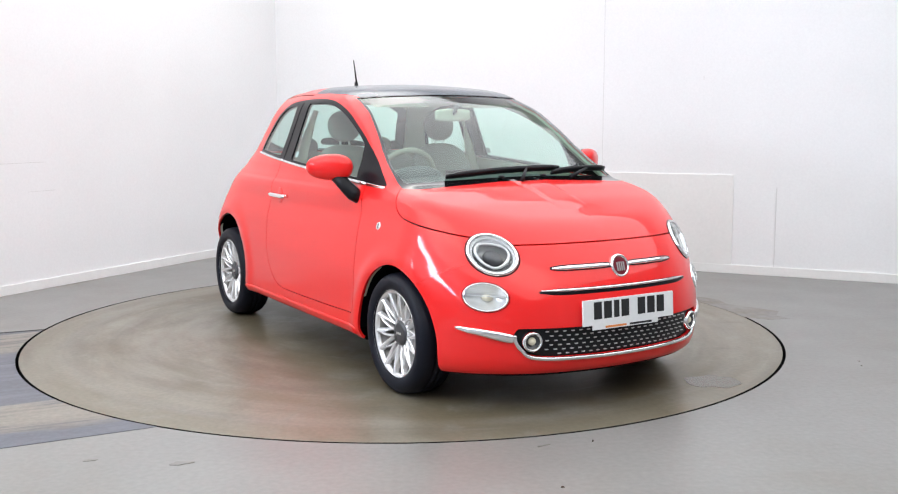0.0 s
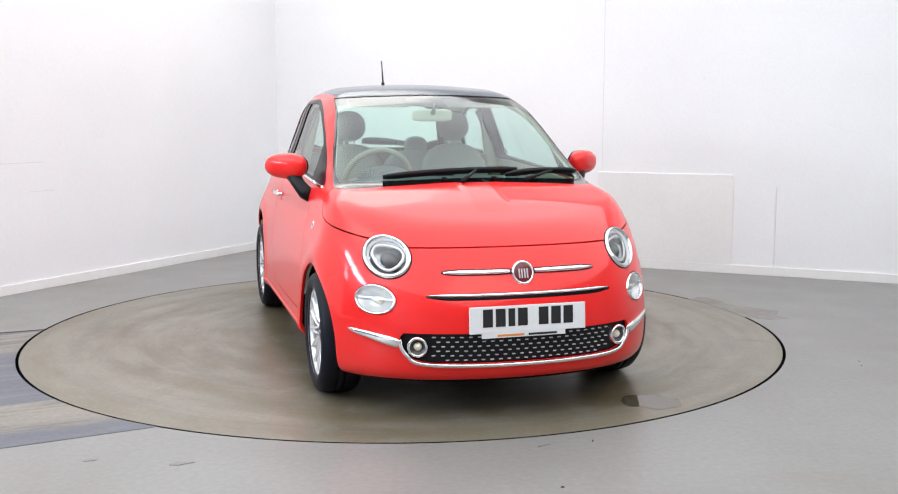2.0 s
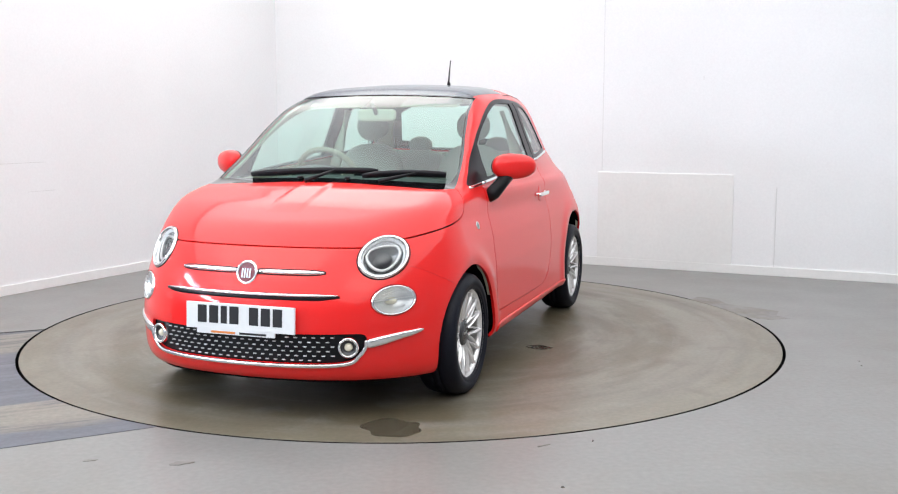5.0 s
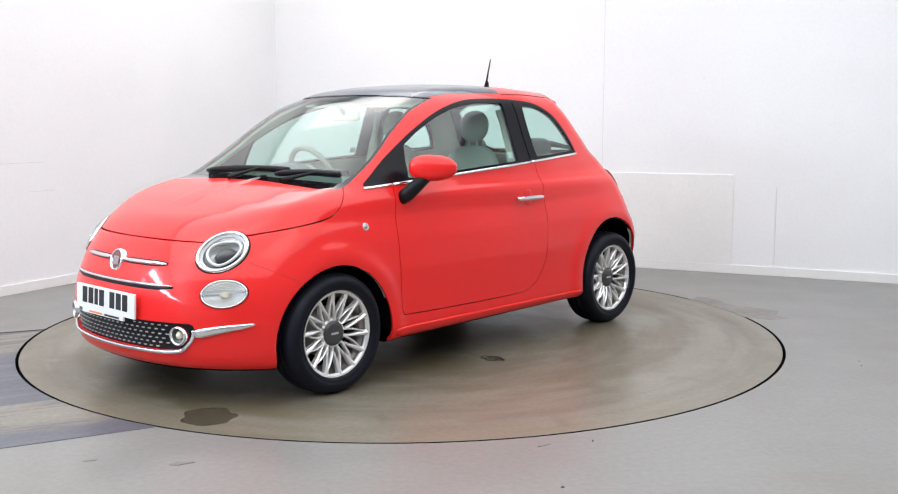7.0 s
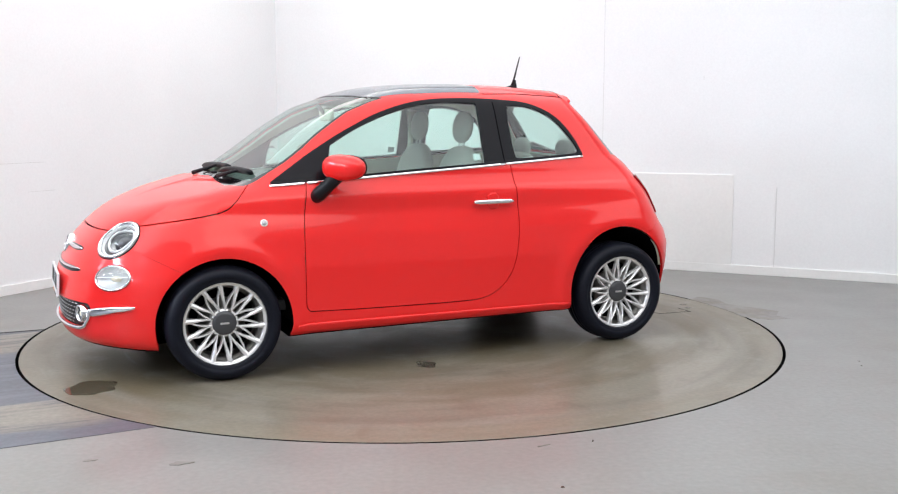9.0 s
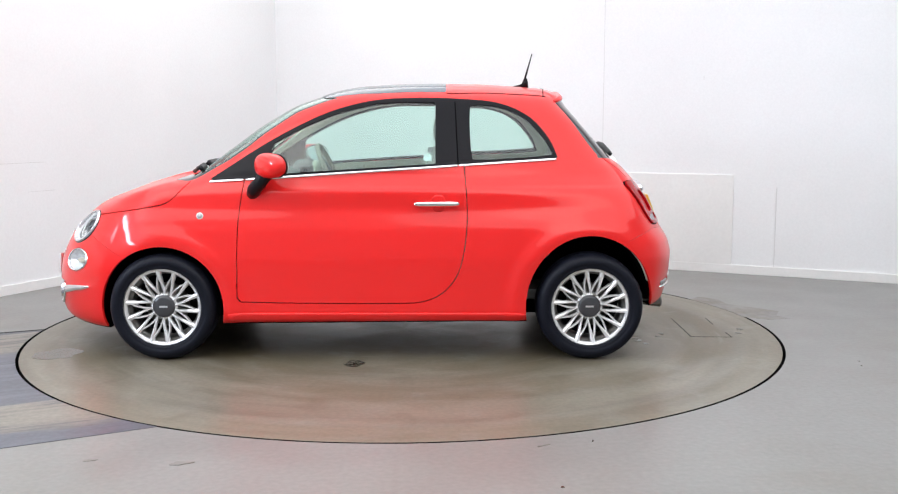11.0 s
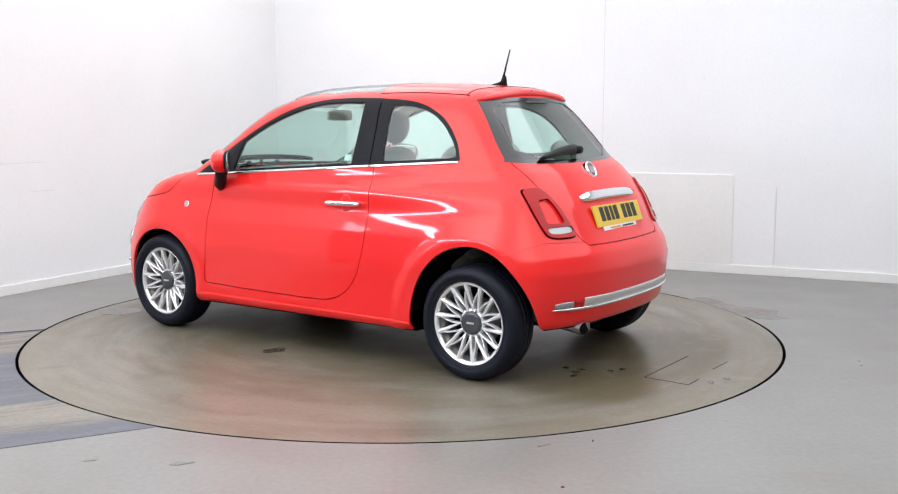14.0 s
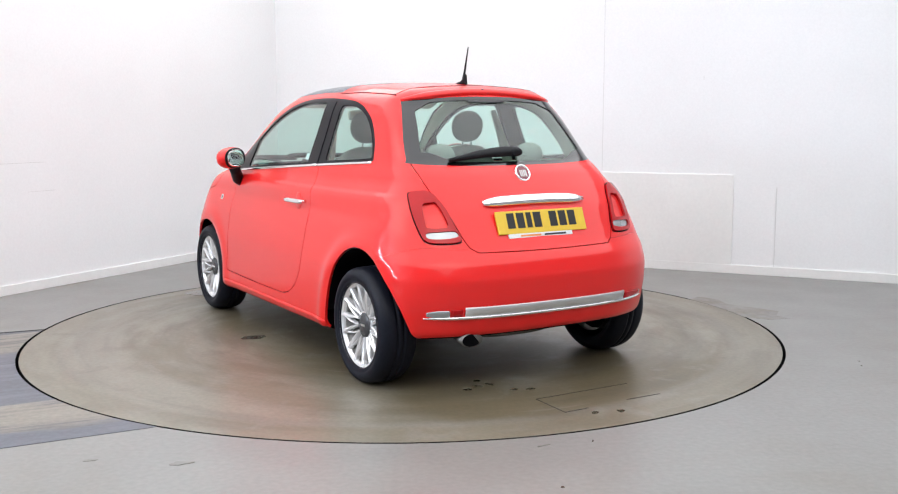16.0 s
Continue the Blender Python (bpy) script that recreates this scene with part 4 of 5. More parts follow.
def make_headlight(car, sign):
    fit = lambda bm: lamp_bm(bm, HEADLIGHT, sign, 0.1055)
    lamp = new("headlight")
    lamp.parent = car
    lamp["label"] = "round chrome-rimmed headlight with clear lens"
    part("bezel", fit(lathe_bm([(0.088, -0.02), (0.089, 0.006), (0.094, 0.012), (0.100, 0.009), (0.104, 0.000), (0.105, -0.06)], 64, "Z")), CHROME, lamp, "chrome ring", True)
    part("seal", fit(lathe_bm([(0.1035, 0.003), (0.1068, 0.0015), (0.1075, -0.05)], 64, "Z")), GLOSS_BLACK, lamp, "", True)
    part("reflector", fit(lathe_bm([(0.0, -0.075), (0.04, -0.07), (0.07, -0.05), (0.088, -0.012)], 48, "Z")), HEAD_BOWL, lamp, "silver reflector bowl", True)
    part("light_ring", fit(lathe_bm([(0.079, -0.014), (0.081, -0.006), (0.086, -0.005), (0.088, -0.008)], 56, "Z")), PLATE_WHITE, lamp, "white daylight ring", True)
    ring = smooth_path([(0.066, 0.010), (0.050, 0.046), (0.0, 0.056), (-0.050, 0.046), (-0.066, 0.010), (-0.042, -0.038), (0.0, -0.060), (0.042, -0.038)], 6, True)
    part("light_guide", fit(tube_bm([(a, b, -0.018) for a, b in ring], 0.0065, 8, True)), SATIN, lamp, "rounded triangular light guide", True)
    part("brow", fit(moved(flat_bm(np.concatenate([smooth_path([(-0.070, 0.045), (-0.035, 0.074), (0.0, 0.081), (0.035, 0.074), (0.070, 0.045)], 5), smooth_path([(0.048, 0.050), (0.0, 0.060), (-0.048, 0.050)], 5)]), 0.006), Matrix.Translation((0, 0, -0.02)))), LAMP_MID, lamp, "grey ribbed upper panel")
    part("projector", fit(lathe_bm([(0.0, -0.018), (0.020, -0.021), (0.034, -0.030), (0.040, -0.042), (0.043, -0.07)], 40, "Z", (0, -0.004, 0))), LAMP_DARK, lamp, "grey projector lens", True)
    part("lens", fit(lathe_bm([(0.0, 0.022), (0.03, 0.020), (0.06, 0.015), (0.088, 0.004)], 48, "Z")), CLEAR, lamp, "clear domed lens", True)


def make_indicator(car, sign):
    fit = lambda bm: lamp_bm(bm, INDICATOR, sign, 1.03)
    lamp = new("indicator_lamp")
    lamp.parent = car
    lamp["label"] = "oval clear front side lamp"
    part("bezel", fit(lathe_bm([(0.90, -0.01), (0.92, 0.006), (0.97, 0.007), (1.01, 0.0), (1.03, -0.05)], 56, "Z")), CHROME, lamp, "slim chrome rim", True)
    part("reflector", fit(lathe_bm([(0.0, -0.045), (0.3, -0.043), (0.7, -0.03), (0.92, -0.006)], 48, "Z")), LAMP_GREY, lamp, "silver reflector", True)
    part("bulb", fit(lathe_bm([(0.0, -0.008), (0.16, -0.014), (0.24, -0.028), (0.24, -0.045)], 24, "Z")), AMBER, lamp, "amber bulb", True)
    part("rib", fit(moved(flat_bm([(-0.88, 0.10), (0.88, 0.16), (0.88, 0.09), (-0.88, 0.02)], 0.006), Matrix.Translation((0, 0, -0.012)))), SATIN, lamp)
    part("lens", fit(lathe_bm([(0.0, 0.016), (0.4, 0.014), (0.7, 0.010), (0.92, 0.003)], 48, "Z")), CLEAR, lamp, "clear lens", True)


def make_plate(car, centre, normal, mat, label):
    m = frame_at(centre, normal)
    plate = part("number_plate", moved(box_bm((-0.263, -0.057, -0.008), (0.263, 0.057, 0.003), 0.003), m), mat, car, label)
    x = -0.205
    for i in range(7):
        w = 0.030 if i == 2 else 0.044
        part("bar", moved(box_bm((x, -0.030, 0.002), (x + w, 0.046, 0.0042)), m), INK, plate)
        x += w + 0.013 + (0.038 if i == 3 else 0)
    part("caption_strip", moved(box_bm((-0.21, -0.078, -0.006), (0.17, -0.056, 0.002), 0.002), m), PLATE_WHITE, plate, "thin white strip under the plate")
    part("caption_bar", moved(box_bm((-0.14, -0.073, 0.0015), (-0.02, -0.064, 0.003)), m), ORANGE, plate)
    part("caption_bar", moved(box_bm((0.0, -0.073, 0.0015), (0.13, -0.064, 0.003)), m), INK, plate)


def make_badge(car, centre, normal, ra, rb):
    m = frame_at(centre, normal) @ Matrix.Diagonal((ra, rb, 1, 1))
    ring = part("badge", moved(lathe_bm([(0.78, 0.004), (0.82, 0.010), (0.92, 0.011), (1.0, 0.003), (1.0, -0.02)], 48, "Z"), m), CHROME, car, "oval chrome badge ring", True)
    part("badge_disc", moved(lathe_bm([(0.0, 0.008), (0.81, 0.006)], 40, "Z"), m), BADGE_RED, ring, "maroon enamel disc", True)
    for k in range(4):
        x = -0.42 + 0.24 * k
        part("badge_bar", moved(box_bm((x, -0.45, 0.006), (x + 0.11, 0.30, 0.0105)), m), SATIN, ring)


def make_front(car):
    for sign in (1, -1):
        make_headlight(car, sign)
        make_indicator(car, sign)
        ys = np.linspace(0.058, 0.345, 14) * sign
        pts = [on_front(y, 0.643) for y in ys]
        part("moustache_bar", strip_bm(pts, 0.020, 0.016, lift=-0.003, taper=[0.85] * 2 + [1.0] * 9 + [0.85, 0.65, 0.35]), CHROME, car, "slim chrome bar beside the badge", True)
        part("bar_shadow_gap", strip_bm([on_front(y, 0.6445) for y in np.linspace(0.050, 0.352, 14) * sign], 0.031, 0.003, taper=[0.9] * 2 + [1.0] * 9 + [0.9, 0.75, 0.4]), GLOSS_BLACK, car, "black backing of the bar", True)
        ys = np.linspace(0.535, 0.708, 14)
        pts = [on_front(y * sign, 0.348 + 0.040 * k) if y < 0.66 else onto_shell(np.array([[1.62 - (y - 0.66) * 1.2, y * sign, 0.348 + 0.040 * k]]))[0] for y, k in zip(ys, np.linspace(0, 1, 14))]
        part("chrome_wing", strip_bm(pts, 0.042, 0.016, lift=-0.002, taper=[0.85, 1, 1, 1, 0.97, 0.93, 0.88, 0.83, 0.77, 0.70, 0.62, 0.53, 0.42, 0.28]), CHROME, car, "tapered chrome bumper trim", True)
        c = on_front(0.466 * sign, 0.336)
        n = Vector((0.93, 0.30 * sign, 0.0))
        m = frame_at(c, n)
        ringp = part("daylight_ring", moved(lathe_bm([(0.033, -0.004), (0.034, 0.008), (0.039, 0.011), (0.044, 0.006), (0.046, -0.03)], 40, "Z"), m), CHROME, car, "round chrome lamp ring", True)
        part("lamp_bowl", moved(lathe_bm([(0.0, -0.014), (0.02, -0.012), (0.034, 0.0)], 32, "Z"), m), LAMP_DARK, ringp, "dark lamp bowl", True)
        part("lamp_bulb", moved(lathe_bm([(0.0, 0.004), (0.012, 0.001), (0.018, -0.008), (0.018, -0.014)], 24, "Z"), m), AMBER, ringp, "pale lamp lens", True)
    ys = np.linspace(-0.416, 0.416, 30)
    ends = [0.3, 0.6, 0.85] + [1.0] * 24 + [0.85, 0.6, 0.3]
    part("chrome_lip", strip_bm([on_front(y, 0.553) for y in ys], 0.013, 0.012, lift=-0.002, taper=ends), CHROME, car, "long thin chrome lip above the plate", True)
    part("upper_slot", strip_bm([on_front(y, 0.5475) for y in ys * 1.02], 0.030, 0.004, lift=-0.001, taper=ends), GLOSS_BLACK, car, "narrow black air slot", True)
    make_badge(car, on_front(0, 0.638) + np.array([0.006, 0, 0]), (0.93, 0, 0.30), 0.051, 0.054)
    make_plate(car, on_front(0, 0.453) + np.array([0.006, 0, 0]), (1, 0, 0.06), PLATE_WHITE, "white number plate with black bars")
    # chrome frame under the grille
    edge = smooth_path([(-0.532, 0.365), (-0.528, 0.335), (-0.505, 0.298), (-0.445, 0.262), (-0.2, 0.255), (0.0, 0.254), (0.2, 0.255), (0.445, 0.262), (0.505, 0.298), (0.528, 0.335), (0.532, 0.365)], 6)
    part("grille_surround", strip_bm([on_front(y, z) for y, z in edge], 0.017, 0.013, lift=-0.002), CHROME, car, "chrome lower grille surround", True)
    bm = bmesh.new()
    for r in range(6):
        z = 0.277 + 0.0200 * r
        reach = 0.40 if r else 0.37
        n = 12
        for i in range(-n, n + 1):
            y = i * 0.038 + (0.019 if r % 2 else 0)
            if abs(y) > reach or (r == 5 and abs(y) < 0.2):
                continue
            c = on_front(y, z)
            x = c[0] - 0.019
            bmesh.ops.create_cube(bm, size=1, matrix=Matrix.Translation((x, y, z)) @ Matrix.Diagonal((0.012, 0.0145, 0.0046, 1)))
    tagged(part("dash_pattern", bm, ALLOY, car, "rows of small silver dashes"), kind="stuff")
    # wipers on the screen
    def on_screen(y, z):
        return meet((0.3, y, z), (1.6, y, z))
    for a, b, foot in (((-0.43, 1.000), (0.27, 1.026), (-0.06, 0.982)), ((0.20, 1.004), (0.61, 1.012), (0.30, 0.982))):
        pts = []
        for t in np.linspace(0, 1, 14):
            pts.append(on_screen(a[0] + (b[0] - a[0]) * t, a[1] + (b[1] - a[1]) * t + 0.010 * math.sin(math.pi * t)))
        wip = part("wiper", strip_bm(pts, 0.026, 0.026, lift=0.006, taper=[0.5, 0.8] + [1] * 11 + [0.7]), BLACK, car, "black windscreen wiper", True)
        n = shell_normals(pts[7][None])[0] * 0.028
        root = on_screen(*foot) + n * 0.5
        arm = [root, root * 0.55 + (pts[9] + n * 0.8) * 0.45, pts[9] + n * 0.8]
        part("wiper_arm", tube_bm(arm, [0.012, 0.009, 0.006], 8), BLACK, wip, "black wiper arm", True)
    for y in (-0.13, 0.13):
        c = on_top(1.03, y)
        part("washer_jet", blob_bm((0.018, 0.014, 0.008), c + np.array([0.03, 0, -0.002])), BLACK, car, "", True)


def make_rear(car):
    ys = np.linspace(-0.30, 0.30, 20)
    pts = [on_rear(y, 0.897 - 0.10 * y * y) for y in ys]
    part("tailgate_handle", strip_bm(pts, 0.056, 0.030, lift=-0.002, taper=[0.45, 0.75, 0.92] + [1] * 14 + [0.92, 0.75, 0.45]), CHROME, car, "wide chrome tailgate handle", True)
    c = on_rear(0, 0.80)
    make_plate(car, c + np.array([-0.008, 0, 0]), (-0.94, 0, 0.36), PLATE_YELLOW, "yellow number plate with black bars")
    make_badge(car, on_rear(0, 1.022) + np.array([-0.004, 0, 0.002]), (-0.86, 0, 0.50), 0.045, 0.048)
    # silver bumper band
    ys = np.linspace(-0.475, 0.475, 24)
    part("bumper_band", strip_bm([on_rear(y, 0.402) for y in ys], 0.048, 0.010, lift=-0.001), SATIN, car, "silver band in the rear bumper", True)
    ys = np.linspace(-0.655, 0.655, 36)
    ends = [0.3, 0.6, 0.8] + [1] * 30 + [0.8, 0.6, 0.3]
    part("chrome_line", strip_bm([on_rear(y, 0.374 + 0.01 * abs(y) ** 3) for y in ys], 0.015, 0.014, lift=-0.001, taper=ends), CHROME, car, "thin chrome line under the band", True)
    for sign, mat, label in ((1, HEAD_BOWL, "clear reversing lamp"), (-1, RED_LENS, "red rear fog lamp")):
        ys = np.linspace(0.545 if sign > 0 else 0.485, 0.645, 8) * sign
        part("bumper_lamp", strip_bm([on_rear(y, 0.396) for y in ys], 0.036, 0.008, lift=0.0, taper=[0.9, 1, 1, 1, 0.95, 0.85, 0.7, 0.5]), mat, car, label, True)
    part("rear_reflector", strip_bm([on_rear(y, 0.400) for y in np.linspace(0.487, 0.538, 6)], 0.034, 0.006, lift=0.0), RED_LENS, car, "small red rear reflector", True)
    # wiper on the hatch glass
    pts = [on_rear(y, 1.082 + 0.038 * t + 0.010 * math.sin(math.pi * t)) for t, y in zip(np.linspace(0, 1, 12), np.linspace(0.37, -0.05, 12))]
    w = part("rear_wiper", strip_bm(pts, 0.052, 0.030, lift=0.008, taper=[0.30, 0.42, 0.52, 0.62, 0.72, 0.8, 0.88, 0.94, 1, 1, 1, 0.75]), BLACK, car, "black rear wiper", True)
    part("wiper_boss", blob_bm((0.022, 0.034, 0.022), on_rear(-0.02, 1.112) + np.array([-0.022, 0, 0.016])), BLACK, w, "", True)
    part("brake_light", strip_bm([on_rear(y, 1.383) for y in np.linspace(-0.11, 0.11, 8)], 0.014, 0.004, lift=0.0), LAMP_DARK, car, "unlit high brake light", True)
    # lip of the roof over the glass
    pts = [on_rear(y, 1.432 - 0.05 * y * y * 4) for y in np.linspace(-0.46, 0.46, 24)]
    part("roof_spoiler", strip_bm(pts, 0.040, 0.026, lift=-0.008, taper=[0.4, 0.6, 0.8] + [1] * 18 + [0.8, 0.6, 0.4]), PAINT, car, "coral red roof lip", True)
    # seams of the roof panel and of the tailgate's top edge
    for sign in (1, -1):
        seam = [on_top(x, sign * (0.512 - 0.10 * max(0.0, -0.4 - x))) for x in np.linspace(-0.38, -0.93, 20)]
        part("roof_seam", strip_bm(seam, 0.006, 0.0015, lift=0.0003), DARK, car, "dark joint along the roof panel", True)
    seam = [on_top(-0.935 + 0.10 * y * y, y) for y in np.linspace(-0.46, 0.46, 24)]
    part("tailgate_seam", strip_bm(seam, 0.006, 0.0015, lift=0.0003), DARK, car, "dark joint above the tailgate", True)
    part("spoiler_jet", blob_bm((0.010, 0.012, 0.006), on_rear(0, 1.440) + np.array([-0.014, 0, 0.004])), BLACK, car, "small black washer jet", True)
    # exhaust
    ex = [(-1.35, 0.40, 0.265), (-1.50, 0.42, 0.262), (-1.60, 0.425, 0.258)]
    pipe = part("exhaust", tube_bm(ex, [0.030, 0.046, 0.060], 20, flat=0.58), STEEL, car, "steel exhaust tailpipe", True)
    part("pipe_mouth", moved(lathe_bm([(0.0, 0.0), (0.052, 0.0)], 24, "X"), Matrix.Translation((-1.6015, 0.425, 0.258)) @ Matrix.Diagonal((1, 1, 0.58, 1))), DARK, pipe)
    part("silencer", blob_bm((0.16, 0.28, 0.07), (-1.42, 0.12, 0.30), 3), STEEL, car, "dull steel silencer", True)
    # aerial
    b = on_top(-0.83, 0)
    fin = flat_bm(smooth_path([(0.085, -0.004), (0.030, -0.006), (-0.030, -0.006), (-0.036, 0.010), (-0.030, 0.050), (-0.016, 0.052), (-0.002, 0.024), (0.040, 0.010)], 4, True), 0.020)
    bmesh.ops.bevel(fin, geom=[e for e in fin.edges if abs(e.verts[0].co.z - e.verts[1].co.z) < 1e-6], offset=0.004, segments=2, affect="EDGES")
    fin = moved(fin, Matrix.Translation(b + np.array([0, 0.010, 0])) @ Matrix.Rotation(radians(90), 4, "X"))
    aer = part("aerial_base", fin, BLACK, car, "black fin-shaped aerial foot", True)
    part("aerial", tube_bm([b + np.array([-0.005, 0, 0.015]), b + np.array([-0.02, 0, 0.06]), b + np.array([-0.058, 0, 0.197])], [0.009, 0.006, 0.0032], 10), BLACK, aer, "short black roof aerial", True)


def make_sides(car):
    for sign in (1, -1):
        xs = np.linspace(0.895, -0.975, 60)
        belt = lambda x: np.interp(x, [-0.985, -0.80, -0.45, 0.2, 0.70, 0.905], [1.079, 1.068, 1.047, 1.006, 0.972, 0.960]) - 0.004
        for lo, hi in ((0.895, 0.712), (0.70, -0.438), (-0.448, -0.975)):
            xs = np.linspace(lo, hi, 24)
            part("belt_trim", strip_bm([on_side(x, belt(x), sign) for x in xs], 0.015, 0.010, lift=-0.001), CHROME, car, "thin chrome strip under the windows", True)
        pts = [on_side(-0.440 + 0.05 * (z - 1.05), z, sign) for z in np.linspace(1.055, 1.385, 12)]
        part("pillar_seam", strip_bm(pts, 0.006, 0.002, lift=0.0005), DARK, car, "dark seam between door frame and pillar")
        c = on_side(-0.275, 1.085, sign) - np.array([0, 0.014 * sign, 0])
        part("sticker", moved(box_bm((-0.022, -0.018, 0), (0.022, 0.018, 0.001)), frame_at(c, shell_normals(c[None])[0])), PLATE_WHITE, car, "small white window sticker")
        # handle
        xs = np.linspace(-0.205, -0.445, 14)
        pts = [on_side(x, 0.845, sign) for x in xs]
        h = part("door_handle", strip_bm(pts, 0.026, 0.018, lift=0.026, taper=[0.6, 0.85] + [1] * 10 + [0.85, 0.6]), CHROME, car, "chrome door handle", True)
        for x in (-0.225, -0.425):
            part("handle_post", tube_bm([on_side(x, 0.845, sign) - np.array([0, 0.01 * sign, 0]), on_side(x, 0.845, sign) + np.array([0, 0.034 * sign, 0])], 0.010, 10), CHROME, h, "", True)
        c = on_side(-0.325, 0.848, sign)
        part("handle_recess", strip_bm([on_side(-0.335, z, sign) for z in np.linspace(0.800, 0.892, 10)], 0.075, 0.004, lift=-0.001, taper=[0.4, 0.7, 0.9, 1, 1, 1, 1, 0.9, 0.7, 0.4]), PAINT, h, "shaded recess behind the handle", True)
        # side repeater
        c = on_side(0.94, 0.780, sign)
        m = frame_at(c, shell_normals(c[None])[0])
        rp = part("side_repeater", moved(lathe_bm([(0.0, 0.0045), (0.008, 0.004), (0.013, 0.002), (0.013, -0.005)], 28, "Z"), m), HEAD_BOWL, car, "small round clear side repeater", True)
        part("repeater_rim", moved(lathe_bm([(0.013, 0.002), (0.018, 0.003), (0.020, -0.002)], 28, "Z"), m), SATIN, rp, "", True)
        # mirror
        mir = new("door_mirror")
        mir.parent = car
        mir["label"] = "coral red door mirror on a black foot"
        m = pose(0.545, 0.842 * sign, 1.050, 0, 0, 40 * sign)
        shell = blob_bm((0.056, 0.122, 0.066), (0, 0, 0), 2.4, 36, 24)
        for v in shell.verts:
            v.co.x = max(v.co.x, -0.036)
            f = -v.co.y * sign / 0.122
            v.co.z *= 1 + 0.10 * f
        part("mirror_cap", moved(shell, m), PAINT, mir, "coral red mirror cap", True)
        part("mirror_rim", moved(blob_bm((0.012, 0.1165, 0.0635), (-0.034, 0, 0), 2.4, 32, 16), m), BLACK, mir, "black rim", True)
        part("mirror_glass", moved(blob_bm((0.004, 0.104, 0.054), (-0.044, 0, 0), 2.5, 32, 16), m), MIRROR, mir, "mirror glass", True)
        foot = on_side(0.655, 0.905, sign)
        part("mirror_foot", tube_bm([foot + np.array([0.008, -0.02 * sign, -0.012]), foot + np.array([-0.006, 0.014 * sign, 0.012]), np.array([0.605, 0.790 * sign, 0.965]), np.array([0.57, 0.812 * sign, 1.012])], [0.034, 0.038, 0.034, 0.040], 16), BLACK, mir, "black plastic mirror foot", True)
        # sill
        xs = np.linspace(0.79, -0.80, 40)
        part("sill", strip_bm([on_side(x, 0.240, sign) for x in xs], 0.050, 0.012, lift=-0.004, taper=[0.7] + [1] * 38 + [0.7]), PAINT, car, "coral red sill under the door", True)
        for x, b in ((1.15, 0.97), (-1.15, 1.065)):
            make_arch_liner(car, x, sign, b)


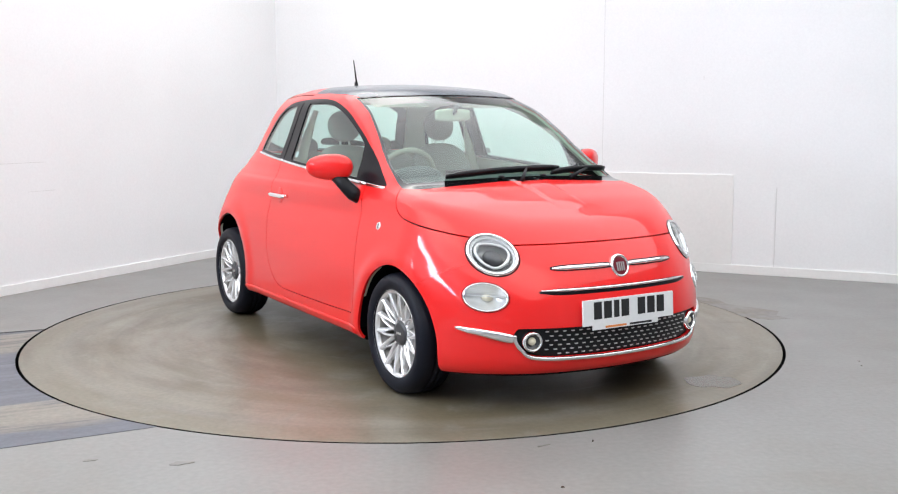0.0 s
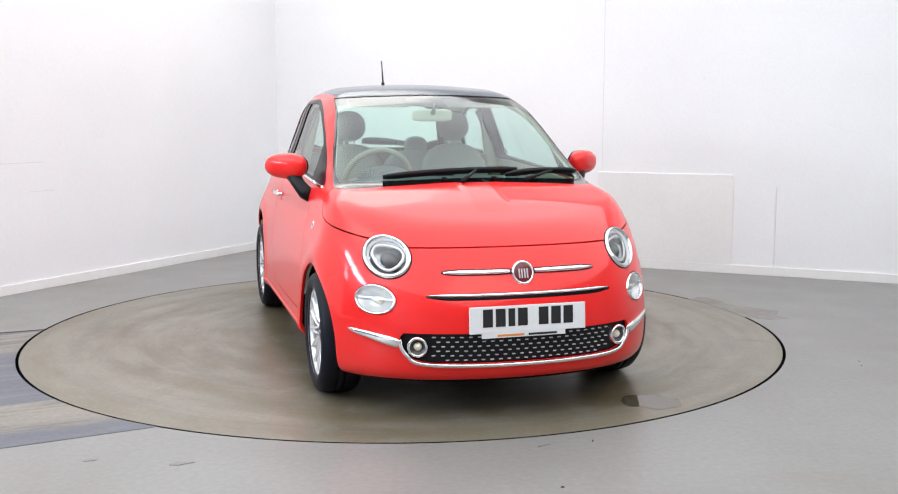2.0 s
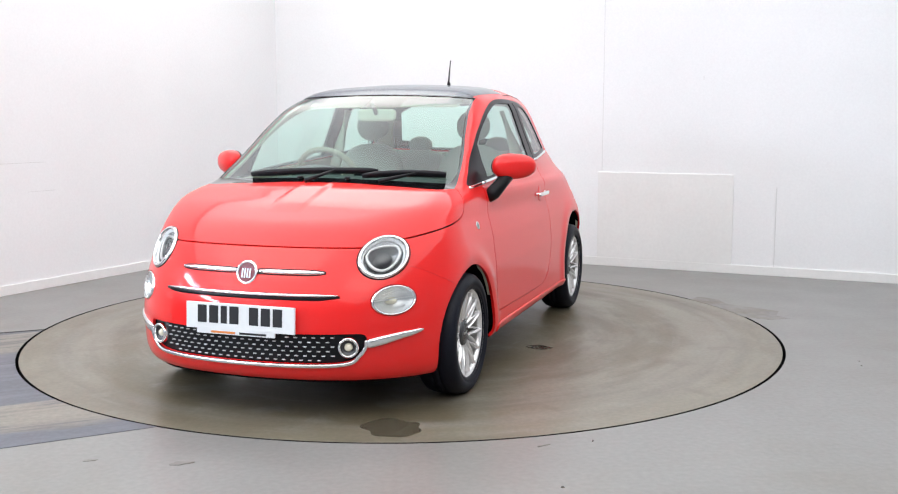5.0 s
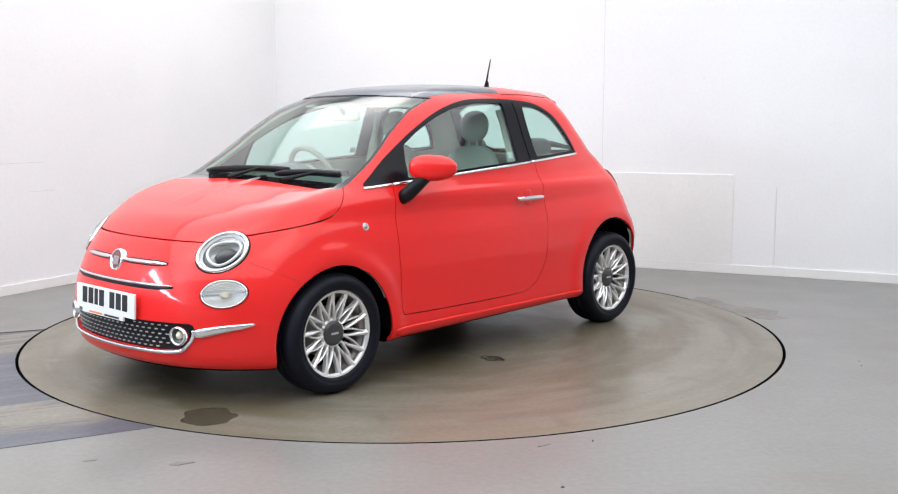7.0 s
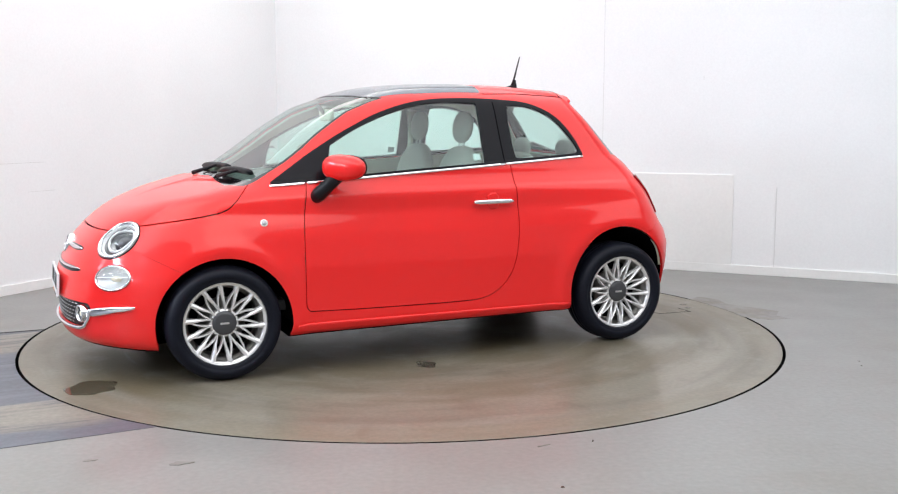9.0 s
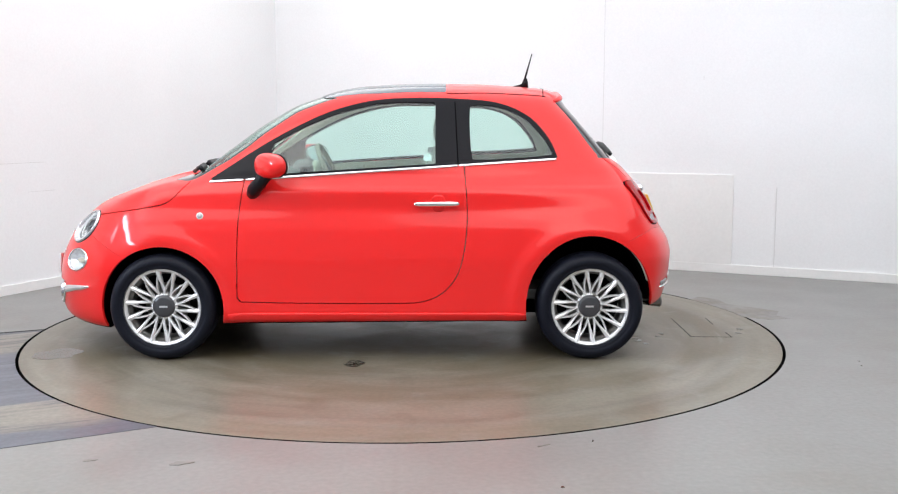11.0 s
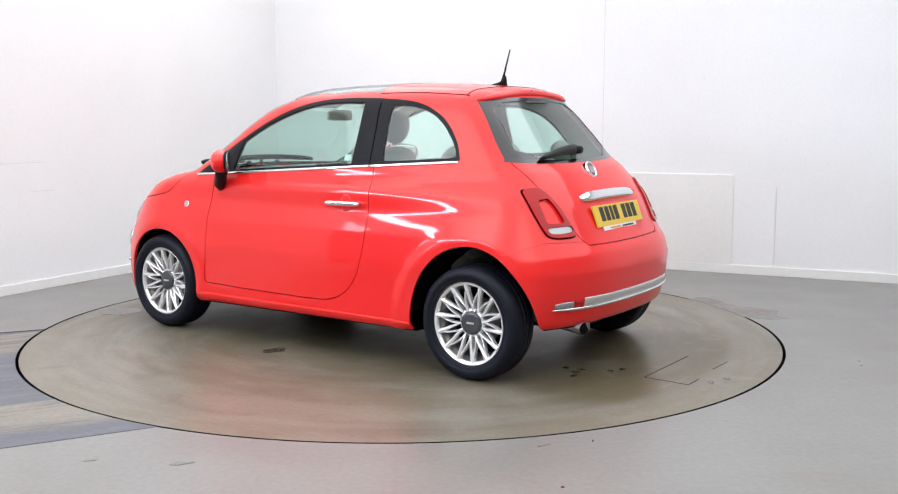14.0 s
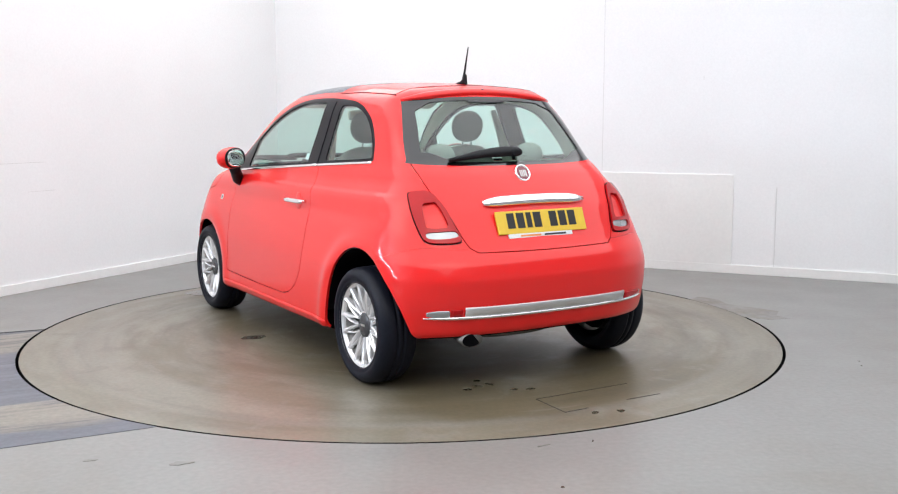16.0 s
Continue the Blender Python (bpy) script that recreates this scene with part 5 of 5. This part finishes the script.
def make_inside(car):
    part("cabin_floor", box_bm((-1.45, -0.62, 0.30), (1.0, 0.62, 0.36), 0.02), DASH, car, "dark cabin floor")
    dash = part("dashboard", blob_bm((0.26, 0.66, 0.16), (0.72, 0, 0.83), 4, 40, 20), DASH, car, "dark grey dashboard with a coral red fascia", True)
    part("fascia", blob_bm((0.05, 0.60, 0.085), (0.475, 0, 0.875), 4, 32, 16), PAINT, dash, "coral red fascia panel", True)
    part("instrument_hood", blob_bm((0.085, 0.145, 0.075), (0.515, -0.31, 0.965), 2.6, 28, 16), DASH, dash, "grey instrument cowl", True)
    part("instrument_bezel", blob_bm((0.045, 0.135, 0.075), (0.455, -0.31, 0.955), 2.8, 28, 16), CREAM, dash, "cream instrument surround", True)
    part("centre_console", blob_bm((0.10, 0.11, 0.12), (0.42, 0, 0.78), 4, 24, 16), CREAM, dash, "cream centre console", True)
    part("gear_lever", tube_bm([(0.36, 0, 0.84), (0.32, 0, 0.92)], [0.012, 0.010], 10), SATIN, dash, "chrome gear lever", True)
    part("gear_knob", blob_bm((0.026, 0.026, 0.030), (0.315, 0, 0.945), 2.2, 16, 12), BLACK, dash, "black gear knob", True)
    part("centre_screen", box_bm((0.44, -0.09, 0.93), (0.50, 0.09, 1.01), 0.008), GLOSS_BLACK, dash, "dark screen")
    wheel = new("steering_wheel")
    wheel.parent = car
    wheel["label"] = "taupe leather steering wheel"
    m = frame_at((0.36, -0.31, 0.955), (-0.90, 0, 0.42))
    part("wheel_rim", moved(lathe_bm([(0.185 + 0.016 * math.cos(a), 0.016 * math.sin(a)) for a in np.linspace(0, 2 * math.pi, 12, endpoint=False)], 48, "Z", closed=True), m), WHEEL_TRIM, wheel, "", True)
    part("wheel_hub", moved(blob_bm((0.075, 0.065, 0.022), (0, 0, -0.01), 2.4), m), DASH, wheel, "grey hub", True)
    for k in (0, 2.0, math.pi):
        part("wheel_spoke", moved(box_bm((0.05, -0.018, -0.018), (0.18, 0.018, -0.004), 0.004), m @ Matrix.Rotation(-k, 4, "Z")), SATIN, wheel)
    for sign in (1, -1):
        y = 0.335 * sign
        seat = new("front_seat")
        seat.parent = car
        seat["label"] = "grey fabric front seat with round head restraint"
        part("cushion", blob_bm((0.27, 0.235, 0.085), (0.02, y, 0.56), 3.2, 28, 16), SEAT, seat, "", True)
        back = blob_bm((0.075, 0.225, 0.30), (-0.235, y, 0.835), 2.8, 28, 20)
        for v in back.verts:
            v.co.x -= (v.co.z - 0.6) * 0.20
        part("seat_back", back, SEAT, seat, "", True)
        part("head_restraint", moved(blob_bm((0.042, 0.106, 0.094), (0, 0, 0), 2.2, 28, 18), pose(-0.345, y, 1.246, 0, -8, 0)), SEAT, seat, "round head restraint", True)
        for dy in (-0.03, 0.03):
            part("restraint_post", tube_bm([(-0.325, y + dy, 1.08), (-0.345, y + dy, 1.20)], 0.007, 8), SATIN, seat, "", True)
        rear = new("rear_seat")
        rear.parent = car
        rear["label"] = "grey fabric rear seat"
        part("seat_back", moved(blob_bm((0.07, 0.28, 0.28), (0, 0, 0), 3, 24, 16), pose(-0.98, 0.29 * sign, 0.80, 0, -14, 0)), SEAT, rear, "", True)
        part("cushion", blob_bm((0.22, 0.28, 0.08), (-0.76, 0.29 * sign, 0.56), 3, 24, 16), SEAT, rear, "", True)
        part("head_restraint", blob_bm((0.045, 0.085, 0.062), (-1.06, 0.28 * sign, 1.105), 2.2, 24, 16), SEAT, rear, "round head restraint", True)
        part("belt_pillar", tube_bm([(-0.38, 0.64 * sign, 0.9), (-0.38, 0.585 * sign, 1.12), (-0.36, 0.51 * sign, 1.34)], [0.04, 0.035, 0.03], 10, flat=0.5), CREAM, car, "cream inner pillar trim", True)
    part("rear_mirror", blob_bm((0.016, 0.112, 0.034), (0.375, 0, 1.313), 6, 24, 14), CREAM, car, "inside mirror with light back", True)
    part("mirror_stem", tube_bm([(0.385, 0, 1.32), (0.43, 0, 1.37)], 0.012, 10), DASH, car, "", True)
    part("parcel_shelf", box_bm((-1.32, -0.48, 0.93), (-1.02, 0.48, 0.95), 0.006), DASH, car, "dark parcel shelf")
    for y in (-0.28, 0.28):
        part("sun_visor", moved(box_bm((-0.07, -0.17, -0.006), (0.07, 0.17, 0.006), 0.005), pose(0.235, y, 1.385, 0, 20, 0)), CREAM, car, "cream sun visor")


def make_car():
    car = new("car")
    tagged(car, "small coral red three-door hatchback standing on the turntable", "car")
    build_body(car)
    for x in AXLES:
        for s in (1, -1):
            make_wheel(car, x, s * 0.712, s)
    make_front(car)
    make_rear(car)
    make_sides(car)
    make_inside(car)
    return car


car = make_car()


def motions():
    """The deck turns evenly once it has got under way, and the car stands on it."""
    start = [(0.0, -61.1), (0.5, -62.3), (1.0, -65.4), (1.5, -69.8), (2.0, -75.8), (2.5, -81.75), (3.0, -87.7), (3.5, -93.6), (4.0, -99.6), (4.5, -105.5)]
    heading = start + [(4.5 + 0.5 * i, -105.5 - 11.81 * 0.5 * i) for i in range(1, 24)]
    walk(turntable, [(t, pose(0, 0, 0, 0, 0, a)) for t, a in heading])
    rows = []
    for t, a in heading:
        c, s = math.cos(radians(a)), math.sin(radians(a))
        x, y = 0.1276, 0.0285
        rows.append((t, pose(x * c - y * s, x * s + y * c, 0, 0, 0, a)))
    walk(car, rows)


motions()
